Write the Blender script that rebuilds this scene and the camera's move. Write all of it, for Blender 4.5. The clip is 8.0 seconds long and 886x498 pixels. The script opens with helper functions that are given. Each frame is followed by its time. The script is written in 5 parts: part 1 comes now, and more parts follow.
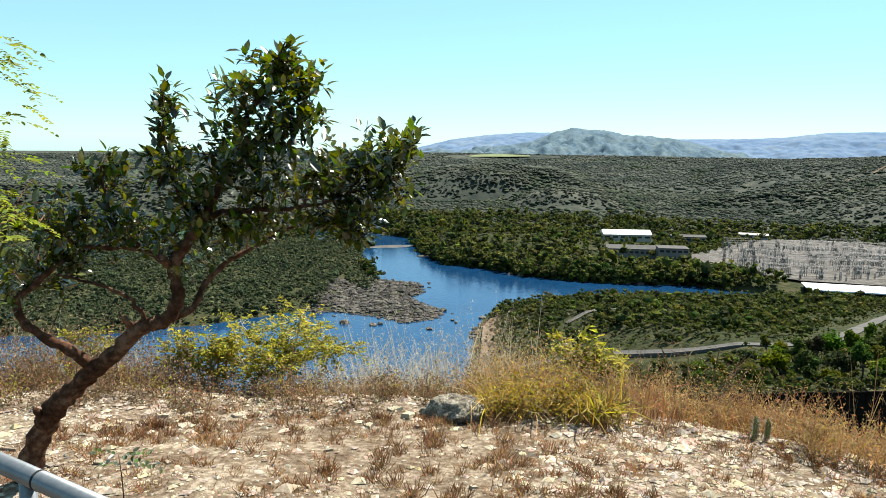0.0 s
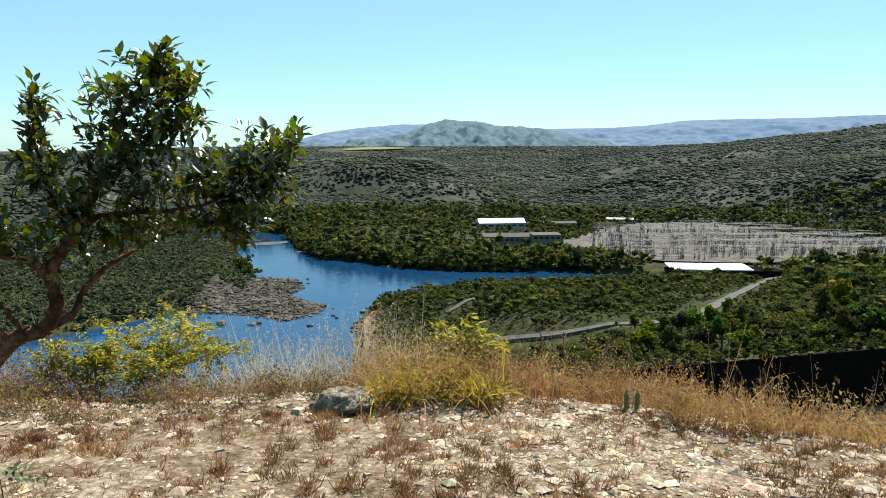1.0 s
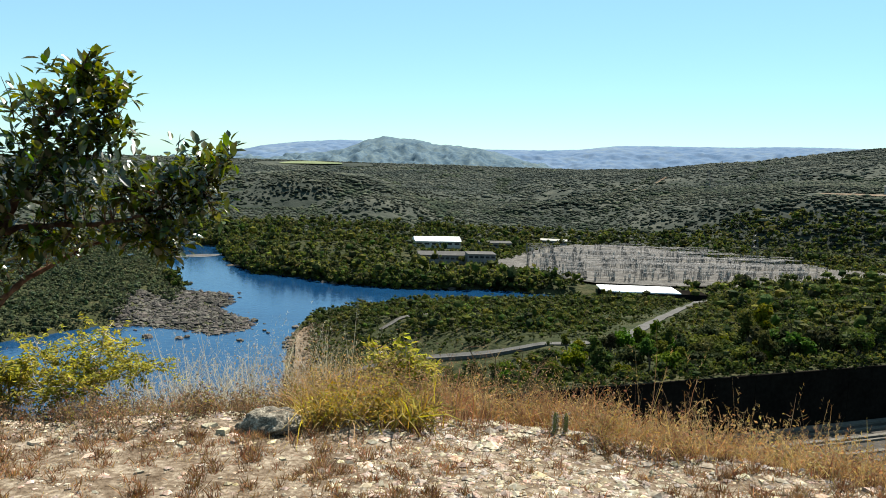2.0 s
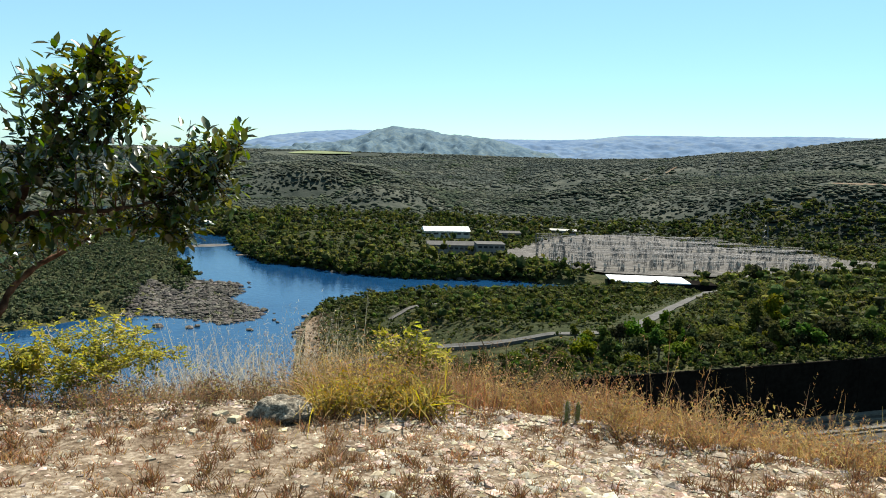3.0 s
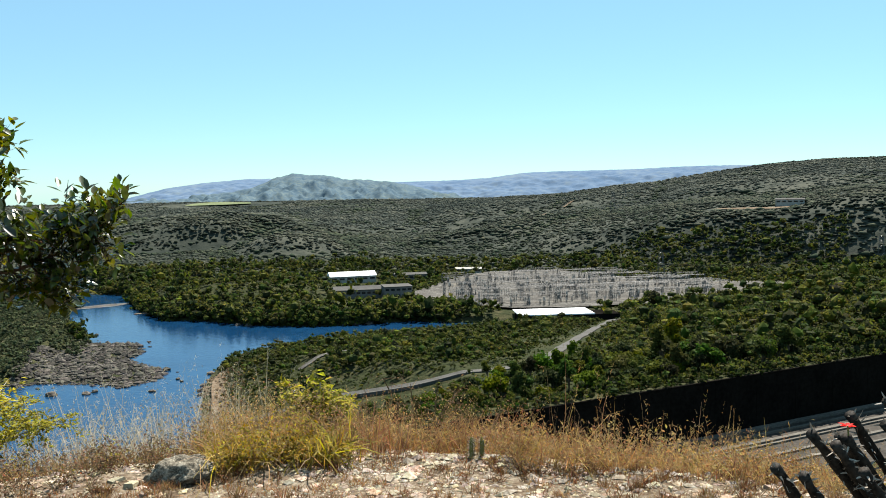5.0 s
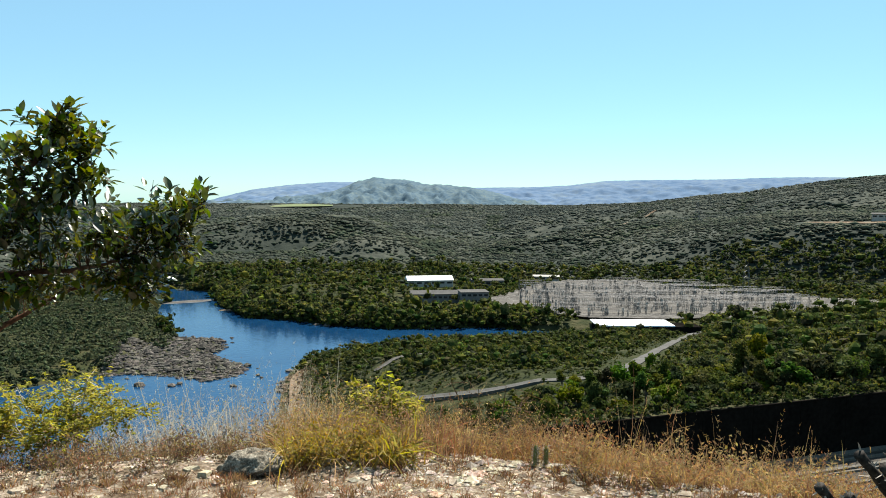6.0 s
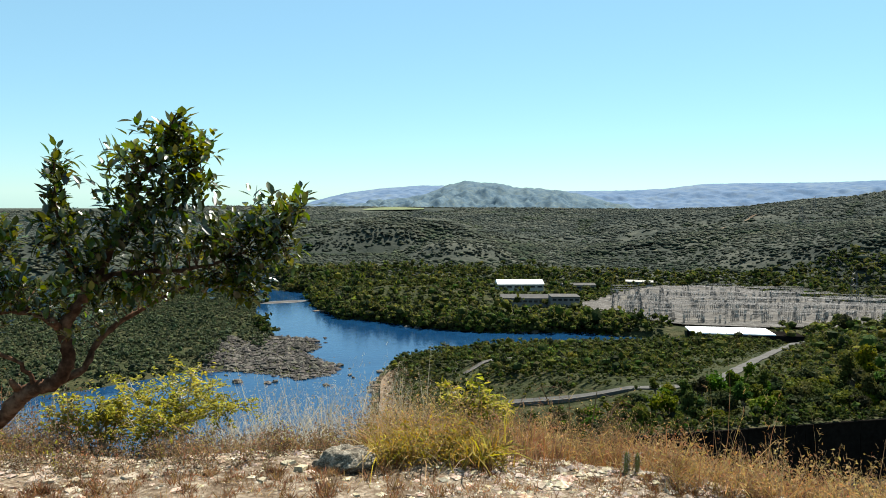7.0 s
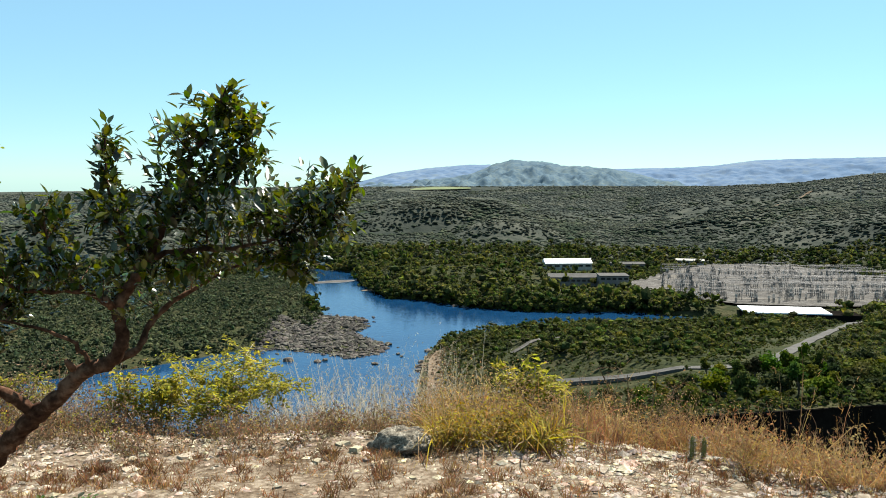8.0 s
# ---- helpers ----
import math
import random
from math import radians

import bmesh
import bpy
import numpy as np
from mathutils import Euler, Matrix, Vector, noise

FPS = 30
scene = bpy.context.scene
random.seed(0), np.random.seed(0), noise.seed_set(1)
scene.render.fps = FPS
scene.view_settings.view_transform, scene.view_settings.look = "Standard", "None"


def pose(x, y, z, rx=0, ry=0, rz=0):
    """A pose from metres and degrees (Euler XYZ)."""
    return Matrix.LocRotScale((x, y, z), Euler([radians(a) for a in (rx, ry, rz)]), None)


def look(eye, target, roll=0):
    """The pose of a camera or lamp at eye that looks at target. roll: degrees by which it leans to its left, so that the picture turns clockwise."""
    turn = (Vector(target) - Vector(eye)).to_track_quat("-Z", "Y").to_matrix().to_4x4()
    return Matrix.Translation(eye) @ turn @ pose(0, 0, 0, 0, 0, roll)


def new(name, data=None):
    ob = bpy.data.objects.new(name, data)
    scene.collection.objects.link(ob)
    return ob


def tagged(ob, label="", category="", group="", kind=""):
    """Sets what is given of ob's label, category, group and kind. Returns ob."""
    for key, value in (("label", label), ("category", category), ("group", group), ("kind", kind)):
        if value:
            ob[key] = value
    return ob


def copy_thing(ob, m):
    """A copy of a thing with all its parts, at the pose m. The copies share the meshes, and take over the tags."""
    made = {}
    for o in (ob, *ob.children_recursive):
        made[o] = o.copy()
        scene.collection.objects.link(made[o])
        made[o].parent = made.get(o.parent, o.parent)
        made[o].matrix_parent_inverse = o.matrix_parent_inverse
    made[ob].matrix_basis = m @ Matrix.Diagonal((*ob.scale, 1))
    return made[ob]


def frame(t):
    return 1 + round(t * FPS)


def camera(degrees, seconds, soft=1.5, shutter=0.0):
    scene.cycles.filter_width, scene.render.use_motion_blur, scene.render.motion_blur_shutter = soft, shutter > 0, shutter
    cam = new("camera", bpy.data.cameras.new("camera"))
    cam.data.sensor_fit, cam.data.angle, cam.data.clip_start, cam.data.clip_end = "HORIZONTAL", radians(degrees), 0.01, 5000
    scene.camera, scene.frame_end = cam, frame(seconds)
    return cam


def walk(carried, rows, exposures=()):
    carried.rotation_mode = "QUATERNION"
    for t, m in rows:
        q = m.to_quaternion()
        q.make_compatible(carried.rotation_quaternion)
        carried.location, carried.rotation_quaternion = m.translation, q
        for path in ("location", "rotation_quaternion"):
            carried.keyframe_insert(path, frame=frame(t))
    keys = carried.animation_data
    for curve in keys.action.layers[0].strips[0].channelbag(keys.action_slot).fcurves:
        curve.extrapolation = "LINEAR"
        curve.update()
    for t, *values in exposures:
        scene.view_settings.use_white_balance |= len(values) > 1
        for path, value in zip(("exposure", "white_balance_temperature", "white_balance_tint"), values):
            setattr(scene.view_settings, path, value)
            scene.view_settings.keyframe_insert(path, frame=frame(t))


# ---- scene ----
cam = camera(58.0, 8.0, soft=0.95)
EYE = 1.6
# seconds, eye, a point two metres ahead, roll
PATH = [
    (0.5, (-0.008, 0.018, 1.605), (0.116, 1.994, 1.323), 1.0),
    (1, (0.002, 0.04, 1.604), (0.289, 1.998, 1.317), -0.1),
    (1.5, (0.008, 0.045, 1.607), (0.447, 1.98, 1.361), 1.9),
    (1.7, (0.013, 0.04, 1.623), (0.467, 1.973, 1.382), 1.9),
    (2.8, (0.006, 0.094, 1.611), (0.415, 2.035, 1.355), 2.2),
    (3, (0.005, 0.081, 1.605), (0.429, 2.018, 1.338), 1.9),
    (3.5, (0.015, 0.076, 1.6), (0.621, 1.967, 1.366), 2.0),
    (4, (0.036, 0.074, 1.603), (0.765, 1.927, 1.422), 1.1),
    (4.2, (0.038, 0.072, 1.599), (0.802, 1.913, 1.429), 0.7),
    (5.3, (0.068, -0.021, 1.621), (0.677, 1.878, 1.465), -0.6),
    (5.5, (0.078, -0.017, 1.614), (0.668, 1.888, 1.459), 0.0),
    (6, (0.093, -0.059, 1.621), (0.558, 1.881, 1.477), 0.4),
    (6.5, (0.095, -0.075, 1.617), (0.457, 1.886, 1.464), 0.6),
    (7, (0.078, -0.108, 1.626), (0.321, 1.872, 1.489), 0.4),
    (7.5, (0.038, -0.115, 1.624), (0.185, 1.875, 1.491), 0.1),
]
walk(cam, [(0, pose(0.037, 0.158, 1.582, 82.213, -0.871, 0.564))] + [(t, look(eye, target, roll)) for t, eye, target, roll in PATH] + [(8, pose(0.039, 0.052, 1.599, 84.597, 0.181, -3.638))],
     exposures=[(0.0, 1.72), (0.3, 1.5), (7.0, 1.5), (8.0, 1.55)])

# ---- sky and sun ----
SUN_UP, SUN_TURN = 53.0, 42.0     # degrees over the horizon, and to the right of north (y)
world = bpy.data.worlds.new("world")
scene.world = world
world.use_nodes = True
wn = world.node_tree.nodes
sky = wn.new("ShaderNodeTexSky")
sky.sky_type, sky.sun_disc = "NISHITA", False
sky.sun_elevation, sky.sun_rotation = radians(SUN_UP), radians(SUN_TURN)
sky.altitude, sky.air_density, sky.dust_density, sky.ozone_density = 900, 1.0, 0.0, 1.8
wn["Background"].inputs["Strength"].default_value = 0.05
clear = wn.new("ShaderNodeMix")
clear.data_type, clear.blend_type = "RGBA", "MULTIPLY"
clear.inputs["Factor"].default_value, clear.inputs["B"].default_value = 1.0, (0.71, 0.965, 1.0, 1)
world.node_tree.links.new(sky.outputs["Color"], clear.inputs["A"])
thin_haze = wn.new("ShaderNodeMix")
thin_haze.data_type = "RGBA"
thin_haze.inputs["Factor"].default_value, thin_haze.inputs["B"].default_value = 0.42, (3.3, 6.0, 7.3, 1)
world.node_tree.links.new(clear.outputs["Result"], thin_haze.inputs["A"])
world.node_tree.links.new(thin_haze.outputs["Result"], wn["Background"].inputs["Color"])
sun = new("sun", bpy.data.lights.new("sun", "SUN"))
sun.data.energy, sun.data.angle, sun.data.color = 5.0, radians(0.53), (1.0, 0.95, 0.86)
sun.matrix_world = look((0, 0, 50), Vector((0, 0, 50)) - Vector((math.sin(radians(SUN_TURN)) * math.cos(radians(SUN_UP)), math.cos(radians(SUN_TURN)) * math.cos(radians(SUN_UP)), math.sin(radians(SUN_UP)))))

# ---- materials ----
def material(name, colours, scale=1.0, rough=0.9, bump=0.3, bump_scale=None, spread=0.0, metal=0.0, coords="Object", spec=0.03, island=False, see=0.0, glow=(1.2, 1.15, 0.95), detail=6.0, bump_dist=None):
    """A surface of two or three colours mixed by noise at two scales, with fine relief. spread: how far single things differ."""
    m = bpy.data.materials.new(name)
    m.use_nodes = True
    n, ln = m.node_tree.nodes, m.node_tree.links.new
    b = n["Principled BSDF"]
    tc = n.new("ShaderNodeTexCoord") if coords == "Object" else n.new("ShaderNodeNewGeometry")
    src = tc.outputs["Object"] if coords == "Object" else tc.outputs["Position"]
    n1, n2 = n.new("ShaderNodeTexNoise"), n.new("ShaderNodeTexNoise")
    for node, s in ((n1, scale), (n2, scale * 7.3)):
        node.inputs["Scale"].default_value, node.inputs["Detail"].default_value = s, detail
        ln(src, node.inputs["Vector"])
    mix = n.new("ShaderNodeMath")
    mix.operation = "MULTIPLY_ADD"
    mix.inputs[1].default_value = 0.55
    ln(n2.outputs["Fac"], mix.inputs[0])
    half = n.new("ShaderNodeMath")
    half.operation = "MULTIPLY"
    half.inputs[1].default_value = 0.45
    ln(n1.outputs["Fac"], half.inputs[0])
    ln(half.outputs[0], mix.inputs[2])
    ramp = n.new("ShaderNodeValToRGB")
    lo, hi = 0.36, 0.64
    e = ramp.color_ramp.elements
    e[0].position, e[1].position = lo, hi
    e[0].color, e[1].color = (*colours[0], 1), (*colours[-1], 1)
    for k, c in enumerate(colours[1:-1]):
        e.new(lo + (hi - lo) * (k + 1) / (len(colours) - 1)).color = (*c, 1)
    ln(mix.outputs[0], ramp.inputs["Fac"])
    out = ramp.outputs["Color"]
    if spread:
        if island:
            rnd = n.new("ShaderNodeNewGeometry").outputs["Random Per Island"]
        else:
            rnd = n.new("ShaderNodeObjectInfo").outputs["Random"]
        hsv = n.new("ShaderNodeHueSaturation")
        for slot, amount, off in (("Value", spread, 1.0), ("Hue", spread * 0.09, 0.5), ("Saturation", spread * 0.5, 1.0)):
            mr = n.new("ShaderNodeMapRange")
            mr.inputs["To Min"].default_value, mr.inputs["To Max"].default_value = off - amount, off + amount
            if slot == "Hue":
                scr = n.new("ShaderNodeMath")
                scr.operation = "FRACT"
                mul = n.new("ShaderNodeMath")
                mul.operation = "MULTIPLY"
                mul.inputs[1].default_value = 7.31
                ln(rnd, mul.inputs[0]), ln(mul.outputs[0], scr.inputs[0]), ln(scr.outputs[0], mr.inputs["Value"])
            else:
                ln(rnd, mr.inputs["Value"])
            ln(mr.outputs[0], hsv.inputs[slot])
        ln(out, hsv.inputs["Color"])
        out = hsv.outputs["Color"]
    ln(out, b.inputs["Base Color"])
    b.inputs["Roughness"].default_value, b.inputs["Metallic"].default_value = rough, metal
    b.inputs["Specular IOR Level"].default_value = spec
    if bump:
        n3, bp = n.new("ShaderNodeTexNoise"), n.new("ShaderNodeBump")
        n3.inputs["Scale"].default_value, n3.inputs["Detail"].default_value = bump_scale or scale * 9, 5
        bp.inputs["Strength"].default_value = bump
        bp.inputs["Distance"].default_value = bump_dist or 0.6 / (bump_scale or scale * 9)
        ln(src, n3.inputs["Vector"]), ln(n3.outputs["Fac"], bp.inputs["Height"]), ln(bp.outputs["Normal"], b.inputs["Normal"])
    if see:
        # thin leaves let some of the sun through
        tl, ad = n.new("ShaderNodeBsdfTranslucent"), n.new("ShaderNodeMixShader")
        ad.inputs[0].default_value = see
        # the light that comes through is brighter and yellower than the light thrown back
        warm = n.new("ShaderNodeMix")
        warm.data_type, warm.blend_type = "RGBA", "MULTIPLY"
        warm.inputs["Factor"].default_value, warm.inputs["B"].default_value = 1.0, (*glow, 1)
        ln(out, warm.inputs["A"]), ln(warm.outputs["Result"], tl.inputs["Color"])
        ln(b.outputs[0], ad.inputs[1]), ln(tl.outputs[0], ad.inputs[2])
        ln(ad.outputs[0], n["Material Output"].inputs["Surface"])
    return m


# ---- mesh helpers ----
def np_mesh(name, verts, faces, mat=None, smooth=False):
    """A mesh from arrays: verts n x 3, faces m x 3 or m x 4."""
    verts, faces = np.asarray(verts, np.float32), np.asarray(faces, np.int32)
    me = bpy.data.meshes.new(name)
    k = faces.shape[1]
    me.vertices.add(len(verts)), me.loops.add(faces.size), me.polygons.add(len(faces))
    me.vertices.foreach_set("co", verts.ravel())
    me.loops.foreach_set("vertex_index", faces.ravel())
    me.polygons.foreach_set("loop_start", np.arange(0, faces.size, k, dtype=np.int32))
    me.polygons.foreach_set("use_smooth", np.full(len(faces), smooth))
    me.update(calc_edges=True)
    if mat:
        me.materials.append(mat)
    return me


def part(name, bm, mat, parent=None, label="", smooth=False):
    """Links a bmesh (or a mesh) as one mesh object under a thing or a part."""
    if isinstance(bm, bmesh.types.BMesh):
        me = bpy.data.meshes.new(name)
        for f in bm.faces:
            f.smooth = smooth
        bm.to_mesh(me)
        bm.free()
    else:
        me = bm
    if mat and not me.materials:
        me.materials.append(mat)
    ob = new(name, me)
    if parent:
        ob.parent = parent
    return tagged(ob, label)


def thing(name, label, category, m=None, group="", kind=""):
    ob = new(name)
    ob.empty_display_size = 0.2
    if m is not None:
        ob.matrix_basis = m
    return tagged(ob, label, category, group, kind)


def add_box(bm, lo, hi, bevel=0.0, m=None):
    r = bmesh.ops.create_cube(bm, size=1)["verts"]
    for v in r:
        v.co = Vector([lo[k] + (hi[k] - lo[k]) * (v.co[k] + 0.5) for k in range(3)])
    if bevel:
        es = list({e for v in r for e in v.link_edges})
        r = [g for g in bmesh.ops.bevel(bm, geom=es, offset=bevel, segments=1, affect="EDGES")["verts"]]
    if m is not None:
        for v in set(r):
            v.co = m @ v.co
    return r


def tube(points, radii, sides=8):
    """Verts and quads of a tapered tube through points."""
    pts = [Vector(p) for p in points]
    vs, fs = [], []
    side = None
    for i, p in enumerate(pts):
        d = (pts[min(i + 1, len(pts) - 1)] - pts[max(i - 1, 0)]).normalized()
        if side is None:
            side = d.orthogonal().normalized()
        side = (side - d * side.dot(d)).normalized()
        up = d.cross(side)
        for k in range(sides):
            a = 2 * math.pi * k / sides
            vs.append(p + (side * math.cos(a) + up * math.sin(a)) * radii[i])
    for i in range(len(pts) - 1):
        for k in range(sides):
            a, b = i * sides + k, i * sides + (k + 1) % sides
            fs.append((a, b, b + sides, a + sides))
    vs += [pts[0], pts[-1]]
    n = len(pts) - 1
    for k in range(sides):
        fs.append((len(vs) - 2, (k + 1) % sides, k, k))
        fs.append((len(vs) - 1, n * sides + k, n * sides + (k + 1) % sides, n * sides + (k + 1) % sides))
    return np.array([tuple(v) for v in vs]), [f for f in fs if f[2] != f[3]], [f[:3] for f in fs if f[2] == f[3]]


def bm_from(verts, *face_lists):
    bm = bmesh.new()
    vs = [bm.verts.new(v) for v in verts]
    for fl in face_lists:
        for f in fl:
            try:
                bm.faces.new([vs[i] for i in f])
            except ValueError:
                pass
    return bm


# ---- the lie of the land ----
WATER = -80.0
rng = np.random.default_rng(7)
LAT = rng.random((64, 64))


def vnoise(x, y):
    """Smooth value noise, 0 to 1, that repeats after 64."""
    xi, yi = np.floor(x).astype(int), np.floor(y).astype(int)
    fx, fy = x - xi, y - yi
    fx, fy = fx * fx * (3 - 2 * fx), fy * fy * (3 - 2 * fy)
    a, b = LAT[xi % 64, yi % 64], LAT[(xi + 1) % 64, yi % 64]
    c, d = LAT[xi % 64, (yi + 1) % 64], LAT[(xi + 1) % 64, (yi + 1) % 64]
    return (a * (1 - fx) + b * fx) * (1 - fy) + (c * (1 - fx) + d * fx) * fy


def fbm(x, y, octaves=4):
    s, a = 0.0, 0.5
    for k in range(octaves):
        s = s + a * vnoise(x + 17.3 * k, y + 5.1 * k)
        x, y, a = x * 2.03, y * 2.03, a * 0.5
    return s


def smooth(a, b, v):
    u = np.clip((v - a) / (b - a), 0, 1)
    return u * u * (3 - 2 * u)


# the river's outline: hillside shore, sandy bank, headland, far bank, upstream reach, stony spit, left shore
RIVER = np.array([(-420, 130), (-150, 150), (-60, 150), (-5, 165), (6, 220), (8, 285), (11, 337), (15, 358), (24, 392), (62, 410), (106, 428),
                  (135, 422), (160, 410), (190, 397), (240, 380), (420, 330), (430, 360), (250, 412), (192, 430), (166, 440), (139, 459), (114, 459), (84, 462),
                  (50, 479), (22, 508), (-4, 525), (-12, 548), (-22, 590), (-28, 660), (-120, 730), (-420, 760), (-420, 690), (-130, 665),
                  (-62, 615), (-62, 560), (-47, 481), (-40, 458), (-17, 452), (-13, 427), (-18, 405), (-3, 377), (-5, 359), (-20, 350), (-43, 366),
                  (-70, 371), (-107, 339), (-140, 321), (-169, 315), (-420, 310)], float)


def shore(x, y):
    """Metres to the river's outline, below zero in the water."""
    best, inside = np.full(np.shape(x), 1e9), np.zeros(np.shape(x), bool)
    for (ax, ay), (bx, by) in zip(RIVER, np.roll(RIVER, -1, 0)):
        dx, dy = bx - ax, by - ay
        u = np.clip(((x - ax) * dx + (y - ay) * dy) / (dx * dx + dy * dy), 0, 1)
        best = np.minimum(best, np.hypot(x - ax - u * dx, y - ay - u * dy))
        if dy:
            inside ^= ((ay > y) != (by > y)) & (x < ax + (y - ay) * dx / dy)
    return np.where(inside, -best, best)


def wall_line(x):
    return 130 + 0.12 * (x - 42)


# ridges of the far side: bearings in degrees, slopes of the sight line to the crest, crest distances
BLUFF = ([-40, -12, -4, -1.5, 0, 3.4, 7.3, 9, 10.5, 12, 14], [-.062, -.050, -.043, -.037, -.031, -.0275, -.032, -.044, -.055, -.068, -.09], [1050, 1050, 1080, 1100, 1120, 1180, 1120, 1050, 1000, 940, 880])
LONG_HILL = ([9, 11, 14.4, 16.9, 18.5, 20.9, 24.1, 27.3, 31.2, 34.2, 38.5, 41.3, 44.6, 60, 90], [-.030, -.030, -.034, -.0305, -.024, -.0175, -.0125, -.0105, -.001, .003, .0155, .0215, .026, .03, -.02])
SCARP = ([16, 18.4, 20.9, 23.7, 25.3, 27.3, 30.4, 33.5, 35.7, 37.9, 41.4, 43, 44.6, 46.8, 60, 90], [-.11, -.103, -.093, -.083, -.069, -.059, -.053, -.047, -.040, -.0335, -.0335, -.0315, -.021, -.015, -.01, -.05], [840, 850, 860, 865, 860, 850, 830, 800, 790, 790, 790, 790, 800, 800, 800, 800])
FLOOR = -76.0


def far_side(x, y, r, az):
    """Valley floor, the bluff over the bend, the scarp behind the substation, the long hill and the plateau."""
    g1, g2 = fbm(x / 150, y / 150, 5) - 0.47, fbm(x / 420 + 3, y / 420, 4) - 0.47
    def rise(zc, rc, foot, power):
        u = np.clip((r - foot) / (rc - foot), 0, 1)
        return FLOOR + (zc - FLOOR) * np.sin(u * math.pi / 2) ** power, np.clip(4 * u * (1 - u), 0, 1)
    rc = np.interp(az, BLUFF[0], BLUFF[2])
    zc = EYE + np.interp(az, BLUFF[0], BLUFF[1]) * rc - 3
    za, wa = rise(zc, rc, 690 + 40 * g2, 1.5)
    za = np.where(r > rc, zc - 0.03 * (r - rc), za) + (66 * g1 + 75 * g2) * wa
    za = np.where((az > 14) | (az < -100), -200, za)
    rs = np.interp(az, SCARP[0], SCARP[2])
    zs = EYE + np.interp(az, SCARP[0], SCARP[1]) * rs - 3
    zb, wb = rise(zs, rs, np.interp(az, [16, 28, 34], [738, 738, 682]) + 26 * g2, 1.25)
    zb = np.where(r > rs, zs + 0.06 * np.minimum(r - rs, 120), zb) + (26 * g1 + 12 * g2) * wb
    zb = np.where((az < 16) | (az > 100), -200, zb)
    zl = EYE + np.interp(az, LONG_HILL[0], LONG_HILL[1]) * 2000 - 4
    u = np.clip((r - 800) / 1200, 0, 1)
    zh = FLOOR + (zl - FLOOR) * u ** 0.65 - 0.1 * np.clip(r - 2000, 0, 600) + (66 * g1 + 100 * g2) * np.clip(4 * u * (1 - u), 0, 1) * (1 - 0.85 * smooth(.25, .75, u)) * (1 - 0.55 * smooth(29, 36, az))
    zh = np.where(az < 9, -200, zh)
    plateau = -70 + 14 * smooth(1500, 2400, r) + 13 * smooth(2400, 2680, r) - 30 * smooth(2690, 3000, r) + 3 * g1
    west = EYE - 0.0285 * 2700 - 4 - 0.12 * np.abs(r - 2700) + 12 * g1
    zp = np.where(az < -9, np.maximum(plateau - 14 * smooth(9, 14, -az), np.where(r > 2000, west, -200)), plateau)
    zp = np.where((az > 24) | (az < -100), -60 - 0.01 * r, zp)
    z = np.maximum(np.maximum(za, zb), np.maximum(zh, zp))
    z = FLOOR + (z - FLOOR) * smooth(np.interp(az, [14, 17, 27, 33], [640, 705, 705, 650]), np.interp(az, [14, 17, 27, 33], [720, 770, 770, 720]), r)
    # wooded rise on the tongue of land inside the bend
    return z + 10 * np.exp(-((x - 48) / 60) ** 2 - ((y - 590) / 42) ** 2)


def height(x, y):
    x, y = np.asarray(x, float), np.asarray(y, float)
    r, az = np.hypot(x, y), np.degrees(np.arctan2(x, y))
    sh = shore(x, y)
    z = far_side(x, y, r, az)
    # headland: from the top of the retaining wall down to the river
    s = y - wall_line(x)
    head = -40.2 - 37 * np.clip(s / 265, 0, 1.2) + np.interp(az, [22, 28, 32, 36, 40, 43, 45, 48, 51, 60], [0, 1, 4, 6, 9, 10.5, 13, 16, 17.5, 18]) * np.exp(-((r - 315) / 75) ** 2) + 5 * (fbm(x / 38, y / 38) - 0.47) * smooth(2, 20, s)
    head = np.where(s < 2.4, -52.0 + 11.6 * smooth(0.6, 2.2, s), head)
    near_side = (sh < 400) & (y < 440) & (x > -5) & (s < 330) & (y < 410 + 0.2 * np.minimum(x, 140) - 0.5 * np.maximum(x - 140, 0))
    z = np.where(near_side, head, z)
    # river bed and banks
    bank = WATER - 0.3 + np.where(sh > 0, 0.42 * sh, np.maximum(0.25 * sh, -4))
    spit = smooth(-75, -52, x) * (1 - smooth(2, 8, x)) * smooth(340, 350, y) * (1 - smooth(470, 500, y))
    bank = np.where((sh > 0) & (spit > 0), np.minimum(bank, WATER - 0.3 + 0.42 * sh * (1 - spit) + np.minimum(0.12 * sh, 1.3) * spit), bank)
    z = np.minimum(z, np.maximum(bank, WATER - 4.3))
    # the hill of the lookout
    brow = 5.1 + 1.3 * smooth(0.5, 4, -x) - 0.5 * smooth(0.8, 3, x)
    d = np.sqrt(np.maximum(r - brow, 0) ** 2 + 0.3) - 0.55
    d = np.where(r > brow, d, 0)
    side = smooth(60, 100, np.abs(az - 10))
    hill = -(0.56 * (1 - side) + 0.10 * side) * d - 0.06 * (np.minimum(r, brow) - 3) * (r > 3) + 3 * (fbm(x / 14, y / 14) - 0.47) * smooth(12, 50, r)
    return np.where(sh > 0, np.maximum(z, np.minimum(hill, WATER - 0.3 + 1.5 * sh)), z)

